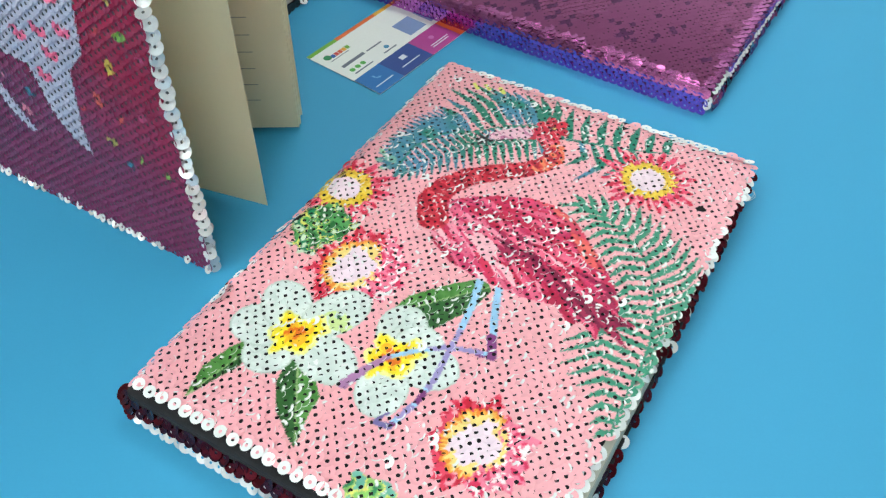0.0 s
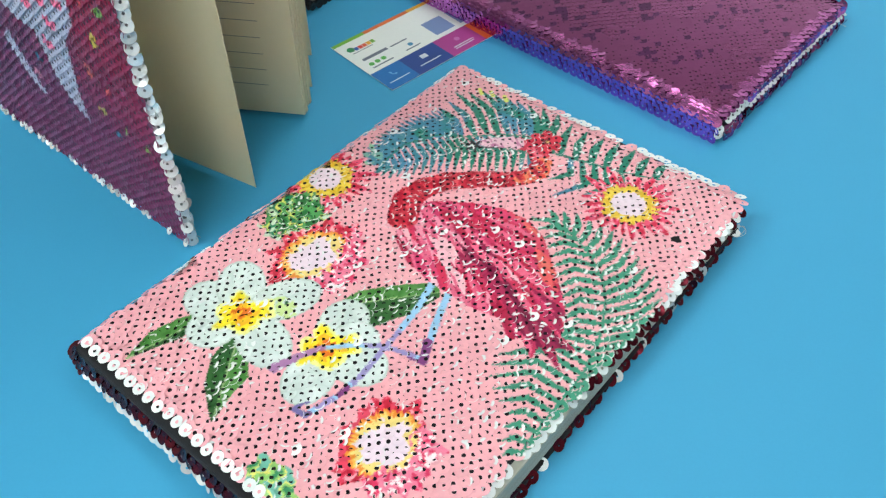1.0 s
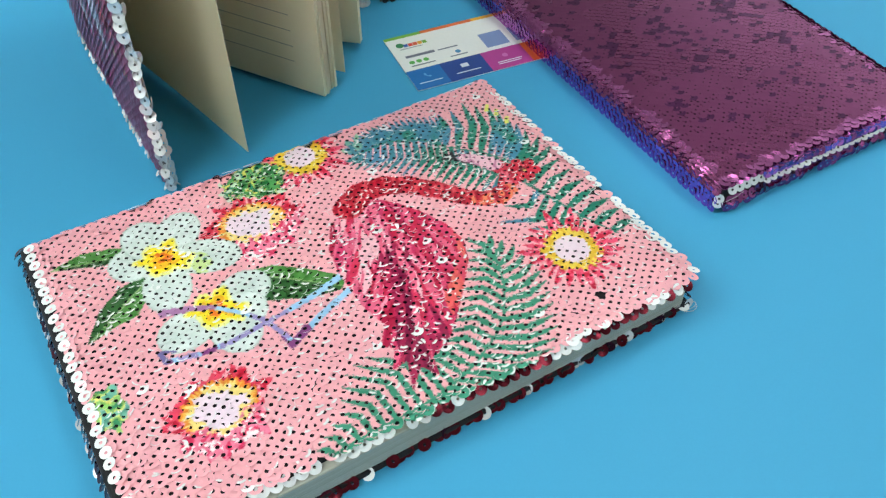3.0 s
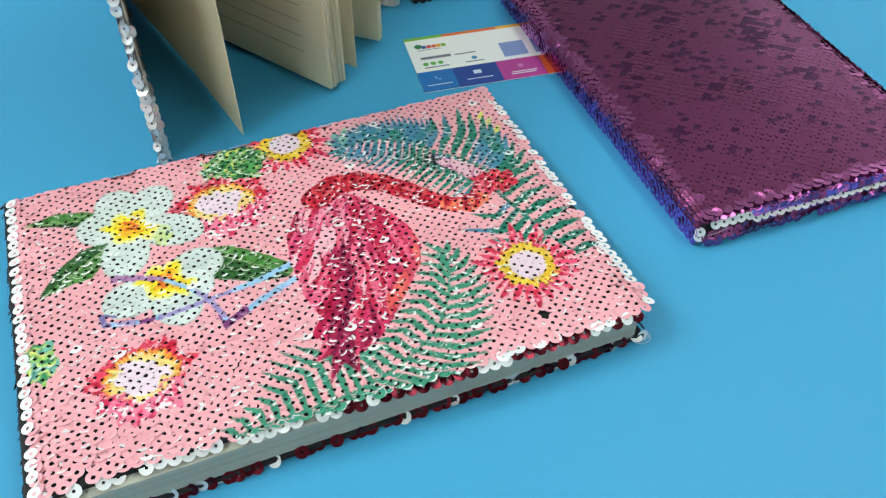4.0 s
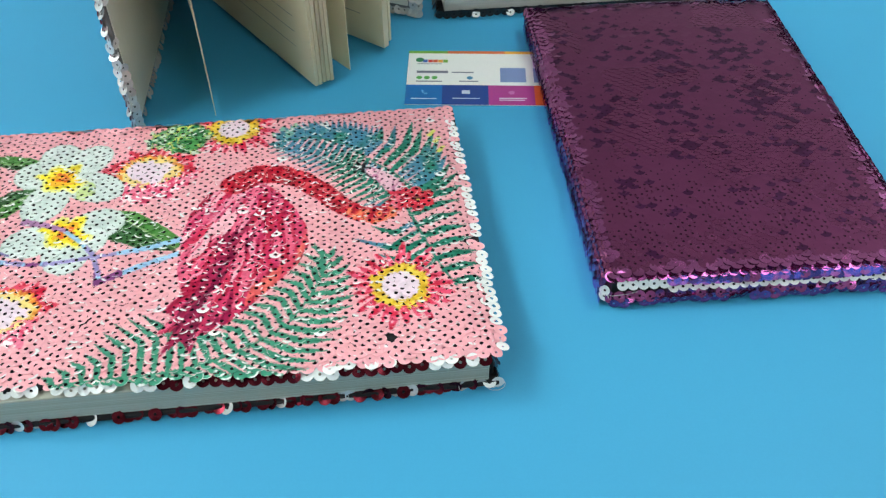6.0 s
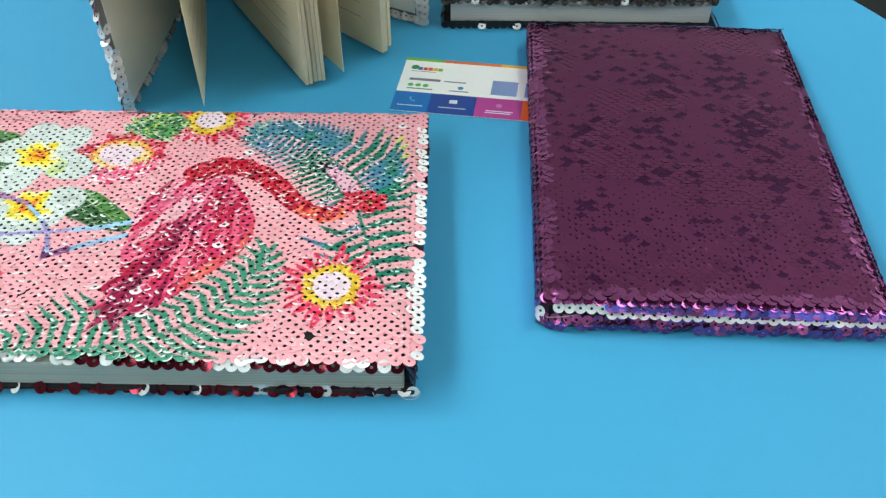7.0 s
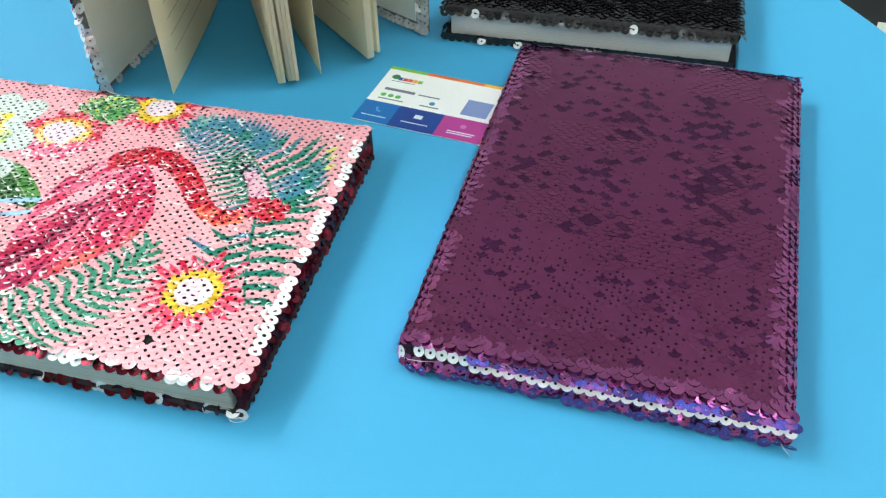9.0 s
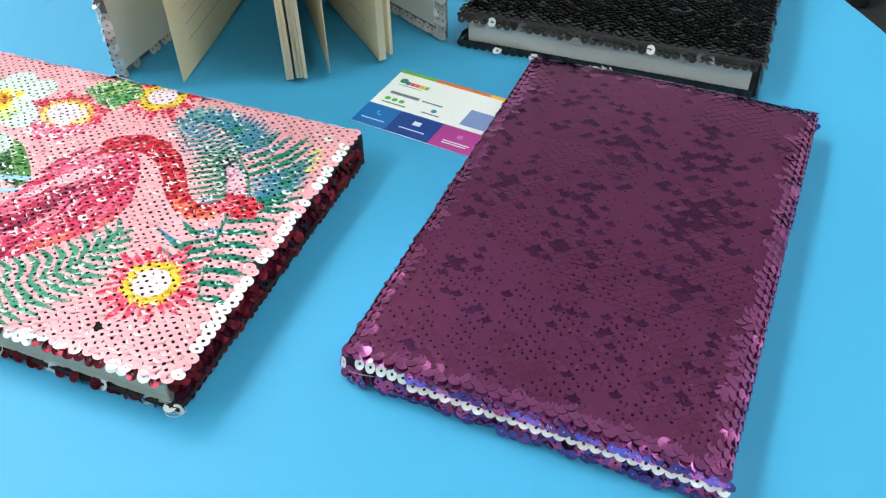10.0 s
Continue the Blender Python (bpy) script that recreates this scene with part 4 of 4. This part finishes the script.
def black_notebook():
    L, Wd, Z = 212.0, 156.0, 19.0
    t = thing("notebook", pose(-0.326, 0.2195, 0), "closed notebook with black sequin cover, lying on blue table", "notebook", "sequin notebooks")
    cover = part("front_cover", box(0, L - 1, 0.6, Wd - 0.6, 15.2, Z - 0.5, 1.2), M_CLOTH, t, "glossy black sequins")
    back = part("back_cover", box(0, L + 1, 0, Wd, 0.5, 2.6, 1.0), M_CLOTH, t)
    part("page_block", box(3, L - 1.6, 4, Wd - 4, 2.7, 15.1, 0.4, 1), M_PAGES_PALE, t, "pale grey block of pages")
    part("spine", box(-2, 2.5, 0, Wd, 1.2, Z - 0.6, 1.6, 3), M_CLOTH, t)
    g = scale_grid(0, L - 0.5, 0, Wd, seed=6)
    P = np.concatenate([g, np.full((len(g), 1), Z + 0.1)], 1)
    N = np.tile((0.0, 0.0, 1.0), (len(P), 1))
    N[:, 0] += np.where(P[:, 0] > L - 12, (P[:, 0] - L + 12) / 25, 0)
    P[:, 2] -= np.where(P[:, 0] > L - 12, ((P[:, 0] - L + 12) / 12) ** 2 * 2.0, 0)
    D = np.tile((1.0, 0.0, 0.0), (len(P), 1))
    sequins("sequin_field", P, N, D, M_BLACK, cover, tilt=12, jit=4.2, seed=7, hole=0.7)
    rng = random.Random(14)
    one, white = one_sequin("black_sequin", M_BLACK_ONE), one_sequin("white_sequin", M_WHITE)
    ys = np.arange(1, Wd, 4.2)
    w = [ys[4], ys[24]]
    for me, ls, lab in ((one, [y for y in ys if y not in w], ""), (white, w, "glossy white sequin")):
        place_sequins(me, [(L + 0.4, y, Z - 2.0 + rng.uniform(-0.8, 0.5)) for y in ls], [(1, rng.uniform(-0.2, 0.2), 0.6)] * len(ls), [(0.4, 0, -1)] * len(ls), cover, 4, 9, 51, lab)
    place_sequins(one, [(L + 1.6 + rng.uniform(-0.4, 0.5), y, 2.4) for y in ys], [(1, 0, 0.1)] * len(ys), [(0.4, 1, -0.3)] * len(ys), back, 6, 10, 52)
    wy = [y for y in np.arange(2, Wd, 4.0) if rng.random() < 0.2]
    place_sequins(white, [(L + 2.8, y, 2.2) for y in wy], [(1, 0, 2.2)] * len(wy), [(1, 0.2, -0.2)] * len(wy), back, 2, 5, 53, "glossy white sequin")
    xs = np.arange(4, L, 4.2)
    for k, (y, ny) in enumerate(((-0.6, -1), (Wd + 0.6, 1))):
        place_sequins(one, [(x, y, Z - 2 + rng.uniform(-0.6, 0.5)) for x in xs], [(0, ny, 0.5)] * len(xs), [(1, 0, -0.3)] * len(xs), cover, 8, 9, 54 + k)
        place_sequins(one, [(x + 2, y, 3.0) for x in xs], [(0, ny, 0.5)] * len(xs), [(1, 0, -0.3)] * len(xs), back, 8, 9, 56 + k)
    place_sequins(white, [(L - 4 - 4 * i, -0.9, Z - 1.6) for i in range(6)], [(0, -1, 0.8)] * 6, [(1, -0.2, -0.2)] * 6, cover, 8, 8, 58, "glossy white sequin")


# ---- the open notebook that stands upright ----
def page(t, name, tip, root, thick, h0=0.6, h1=208.0, curve=0.0, rules=0, material=M_PAPER, label="", side=1):
    """A standing leaf or block from the spine to its fore edge, gently curved; rules are printed lines on one face."""
    (ax, ay), (bx, by) = root, tip
    l = math.dist(root, tip)
    dx, dy = (bx - ax) / l, (by - ay) / l
    nx, ny = -dy, dx
    ss = [i / 10 for i in range(11)]

    def off(q):
        return curve * math.sin(math.pi * q)
    a = [(ax + dx * l * q + nx * (off(q) + 0.2), ay + dy * l * q + ny * (off(q) + 0.2)) for q in ss]
    b = [(ax + dx * l * q + nx * (off(q) + 0.2 + thick * min(1, 0.35 + q)), ay + dy * l * q + ny * (off(q) + 0.2 + thick * min(1, 0.35 + q))) for q in ss]
    ob = part(name, prism(a + b[::-1], h0, h1, min(0.08, thick / 4)), material, t, label)
    k = 0
    while k < rules:
        z = h0 + 16 + 8.6 * k
        base = a if side > 0 else b
        bm = bmesh.new()
        pts = []
        for q in range(1, 10):
            px, py = base[q]
            s = -0.06 if side > 0 else 0.06
            pts.append((px + nx * s, py + ny * s))
        lo = [bm.verts.new((x * MM, y * MM, (z - 0.16) * MM)) for x, y in pts]
        hi = [bm.verts.new((x * MM, y * MM, (z + 0.16) * MM)) for x, y in pts]
        for q in range(len(pts) - 1):
            bm.faces.new((lo[q], lo[q + 1], hi[q + 1], hi[q]))
        part("ruled_line", bm, M_INK, ob, "thin grey printed line")
        k += 1
    return ob


def standing_notebook():
    t = thing("notebook", pose(-0.174, 0.0615, 0, 0, 0, 0), "open notebook standing upright, crimson sequin cover, cream pages fanned out", "notebook", "sequin notebooks")
    H, W = 215.0, 151.0
    front = part("front_cover", box(0, W, 0.0, 2.6, 1.0, H, 0.9), M_GREYCLOTH, t, "crimson and plum sequins outside, grey lining inside")
    part("lining", box(3, W - 3, 2.7, 3.1, 4, H - 3), M_LINING, t, "pale grey endpaper")
    # outside sequins
    g = scale_grid(1, H - 1, 1, W - 1, 2.0, 5.2, seed=16, wobble=0.15)
    P = np.stack([g[:, 1], np.full(len(g), -0.5), g[:, 0]], 1)
    N = np.tile((0.0, -1.0, 0.0), (len(P), 1))
    D = np.tile((0.5, 0.0, -0.86), (len(P), 1))

    def paint(Q, u, v, A, B, rng):
        X = Q[:, None, 0] + u[None] * A[:, None, 0] + v[None] * B[:, None, 0]
        Y = Q[:, None, 2] + u[None] * A[:, None, 2] + v[None] * B[:, None, 2]
        return stand_cover(X, Y)
    sequins("sequin_field", P, N, D, M_PRINT, front, rings=5, seg=14, paint=paint, seed=17, tilt=13, jit=1.8, r=2.35)
    pearl = one_sequin("pearl_sequin", M_SILVER, 2.75, 0.55, 0.2)
    small = one_sequin("small_pearl_sequin", M_SILVER, 1.9, 0.5, 0.2)
    rng = random.Random(3)
    pl = "pearly white sequin"
    zs = np.arange(3, H, 4.3)
    place_sequins(pearl, [(W + 0.6 + rng.uniform(-0.5, 0.7), 0.6 + rng.uniform(-0.6, 0.6), z) for z in zs], [(0.9, -0.75 + rng.uniform(-0.25, 0.25), 0.25) for z in zs], [(0.2, 0, -1)] * len(zs), front, 8, 14, 61, pl)
    inner = [z + 2 for i, z in enumerate(zs) if z < 34 or i % 5 == 0]
    place_sequins(pearl, [(W + 0.2, 3.0, z) for z in inner], [(0.8, 0.9, 0.1)] * len(inner), [(0.3, 0.2, -1)] * len(inner), front, 10, 14, 62, pl)
    xs = np.arange(2, W, 3.6)
    xs = np.array([x for x in xs if rng.random() < 0.8])
    place_sequins(small, [(x, -1.0 + rng.uniform(-0.4, 0.3), 2.0) for x in xs], [(0, -1, 0.5)] * len(xs), [(0.3, -0.3, -1)] * len(xs), front, 6, 8, 63, pl)
    place_sequins(pearl, [(x, 3.2, 2.6) for x in xs], [(0, 1, 0.3)] * len(xs), [(0.4, 0.2, -1)] * len(xs), front, 6, 10, 64, pl)
    # spine and back cover
    part("spine", prism([(-1, 0), (-17, 5), (-16, 8), (0, 3)], 1, H, 0.6), M_GREYCLOTH, t)
    ax, ay, bx, by = -15, 6, 59, 148.5
    l = math.dist((ax, ay), (bx, by))
    dx, dy = (bx - ax) / l, (by - ay) / l
    nx, ny = -dy, dx

    def strip(s0, s1, o0, o1):
        return [(ax + dx * s0 + nx * o0, ay + dy * s0 + ny * o0), (ax + dx * s1 + nx * o0, ay + dy * s1 + ny * o0), (ax + dx * s1 + nx * o1, ay + dy * s1 + ny * o1), (ax + dx * s0 + nx * o1, ay + dy * s0 + ny * o1)]
    back = part("back_cover", prism(strip(0, l, 0, 2.6), 1, H, 0.8), M_GREYCLOTH, t, "grey lined board edged with pearly sequins")
    part("lining", prism(strip(3, l - 8, -0.5, -0.1), 6, H - 3), M_LINING, t, "pale grey endpaper")
    place_sequins(pearl, [(bx - dx * q - nx * 0.6, by - dy * q - ny * 0.6, z) for z in zs for q in (1.0, 4.6)], [(-nx, -ny, 0.2)] * (2 * len(zs)), [(0.2 * dx, 0.2 * dy, -1)] * (2 * len(zs)), back, 8, 10, 65, pl)
    qs = np.arange(3, l, 3.6)
    place_sequins(pearl, [(ax + dx * q - nx * 0.7, ay + dy * q - ny * 0.7, 3.0 + rng.uniform(-0.4, 0.6)) for q in qs], [(-nx, -ny, 0.5)] * len(qs), [(dx * 0.4, dy * 0.4, -1)] * len(qs), back, 8, 10, 66, pl)
    # leaves and blocks
    page(t, "leaf", (148.2, 38.8), (0, 6), 0.35, 3.3, curve=1.5, rules=12, side=-1, label="single cream ruled leaf standing free")
    root = (-3, 7)
    for i in range(5):
        page(t, "page_section", (128.6 - 1.25 * i + 0.8 * math.sin(2.1 * i), 88.0 + 2.0 * i), (root[0] - 0.9 * i, root[1] + 0.5 * i), 1.8, 3.6 + 0.3 * (i % 2), rules=12 if i == 0 else 0, label="bundle of cream ruled pages")
    page(t, "leaf", (115, 106), (-8, 9), 0.35, 3.4, curve=2.0, label="single cream leaf standing free")
    page(t, "page_section", (95, 125.2), (-10, 9), 4.0, 3.0, rules=12, side=1, label="bundle of cream ruled pages")
    page(t, "page_section", (88.5, 128.5), (-12, 9), 1.8, 3.4, label="bundle of cream ruled pages")


# ---- business card ----
def flat(pts, z=0.0):
    bm = bmesh.new()
    bm.faces.new([bm.verts.new((x * MM, y * MM, z * MM)) for x, y in pts])
    bmesh.ops.recalc_face_normals(bm, faces=bm.faces[:])
    for f in bm.faces:
        if f.normal.z < 0:
            f.normal_flip()
    return bm


def rect(x0, x1, y0, y1):
    return [(x0, y0), (x1, y0), (x1, y1), (x0, y1)]


def disc(cx, cy, r, n=20):
    return [(cx + r * math.cos(i * 2 * math.pi / n), cy + r * math.sin(i * 2 * math.pi / n)) for i in range(n)]


def ink(name, rgb):
    return surface(name, tuple(lin(*rgb)), 0.35, grain=600, vary=0.04)


def business_card():
    """x runs along the card from its free end, y up from the coloured strip's foot."""
    t = thing("business_card", pose(-0.0290, 0.1938, 0.0002, 0, 0, 82.5), "white business card with coloured panels, tucked under purple notebook", "business card")
    CW, CH = 88.0, 50.5
    part("card_stock", box(0, CW, 0, CH, 0, 0.4, 0.1, 1), ink("white_card", (238, 238, 234)), t)
    z = 0.46
    panels = [(0, 18.8, (24, 110, 180)), (18.8, 42.6, (30, 66, 140)), (42.6, 66.2, (176, 60, 140)), (66.2, CW, (230, 96, 40))]
    for x0, x1, c in panels:
        part("panel", flat(rect(x0, x1, 0, 17.5), z), ink("panel_ink", c), t, "printed colour panel")
    for x0, x1, c in ((0, 21, (120, 180, 60)), (21, 52, (226, 110, 50)), (52, CW, (240, 180, 50))):
        part("stripe", flat(rect(x0, x1, CH - 2.6, CH), z), ink("stripe_ink", c), t, "printed colour stripe")
    z = 0.5
    grey, white, green, navy = ink("grey_ink", (110, 116, 130)), ink("white_ink", (225, 228, 232)), ink("green_ink", (90, 180, 80)), ink("navy_ink", (44, 70, 140))
    # unreadable writing as plain bars
    for x0, x1, y, h, m in ((5, 21.5, 28.6, 2.2, grey), (23.5, 35, 28.9, 1.0, grey), (5, 18.5, 20.4, 0.9, grey), (27.5, 37.5, 20.6, 0.9, grey), (3, 16, 4.8, 0.7, white), (24, 38, 5.2, 0.7, white), (48, 62, 5.6, 0.7, white), (48, 61, 4.0, 0.7, white), (70, 84, 5.2, 0.7, white), (5, 18, 37.2, 0.5, grey)):
        part("text_bar", flat(rect(x0, x1, y, y + h), z), m, t, "plain bar of print")
    for x, c in ((6.5, green), (10.5, green), (14.5, green), (33, ink("blue_ink", (60, 140, 180)))):
        part("round_icon", flat(disc(x, 24.2, 1.55), z), c, t, "small round printed icon")
    part("envelope_icon", flat(rect(28.9, 33.1, 9.6, 12.8), z), white, t, "white printed envelope icon")
    part("phone_icon", flat([(8, 12.6), (9, 12.9), (9.4, 11.4), (8.9, 10.8), (10, 9.9), (10.7, 10.4), (11.6, 9.6), (10.6, 8.8), (8.6, 10.2)], z), ink("pale_blue_ink", (110, 170, 215)), t, "pale printed telephone icon")
    part("dial_icon", flat(disc(54.5, 11, 1.6), z), ink("pale_pink_ink", (200, 120, 180)), t, "pale round printed icon")
    # emblem as plain shapes
    part("emblem_disc", flat(disc(6.2, 41.3, 2.2), z), ink("emblem_green", (40, 130, 80)), t, "green printed shape")
    for i, c in enumerate(((40, 90, 180), (220, 60, 50), (226, 90, 50), (240, 170, 50), (120, 180, 60))):
        part("emblem_block", flat(rect(8.0 + 2.7 * i, 10.4 + 2.7 * i, 38.8, 41.6), z), ink("emblem_ink", c), t, "printed colour block")
    # two square codes are left as plain tinted fields
    for x0 in (49.0, 66.5):
        part("square_field", flat(rect(x0, x0 + 13.5, 20.5, 34), z), ink("square_ink", (126, 146, 192)), t, "plain blue-grey printed square")


# ---- beyond the table ----
def office_chair():
    dark = surface("black_plastic", (0.01, 0.011, 0.012), 0.5, grain=60, vary=0.3)
    drab = surface("drab_grey_metal", (0.30, 0.31, 0.26), 0.5, grain=60)
    t = thing("office_chair", pose(-2.0, 0.80, -0.7395), "black office chair with a drab grey star base on dark floor", "chair")
    part("seat", box(-230, 230, -230, 230, 430, 500, 30, 3), dark, t)
    part("backrest", box(-270, -215, -210, 210, 560, 1000, 25, 3), dark, t)
    part("back_bar", box(-262, -240, -30, 30, 460, 559, 6), dark, t)
    part("column", prism(disc(0, 0, 28), 96, 429), drab, t)
    part("hub", prism(disc(0, 0, 45), 60, 95.5), drab, t)
    for a in (26, 98, 170, 242, 314):
        c, s = math.cos(math.radians(a)), math.sin(math.radians(a))
        spoke = prism([(46 * c - 24 * s, 46 * s + 24 * c), (46 * c + 24 * s, 46 * s - 24 * c), (330 * c + 15 * s, 330 * s - 15 * c), (330 * c - 15 * s, 330 * s + 15 * c)], 62, 88, 4)
        part("spoke", spoke, drab, t)
        part("caster", prism(disc(310 * c, 310 * s, 27), 0, 61, 6), dark, t)


def paper_sheet():
    t = tagged(part("paper_sheet", prism([(-1655, 835), (-1650, 880), (-1450, 950), (-1500, 800)], -739.5, -738.5), M_LINING, None), "loose white sheet of paper lying on dark floor", "paper")
    return t


pink_notebook()
purple_notebook()
black_notebook()
standing_notebook()
business_card()
office_chair()
paper_sheet()
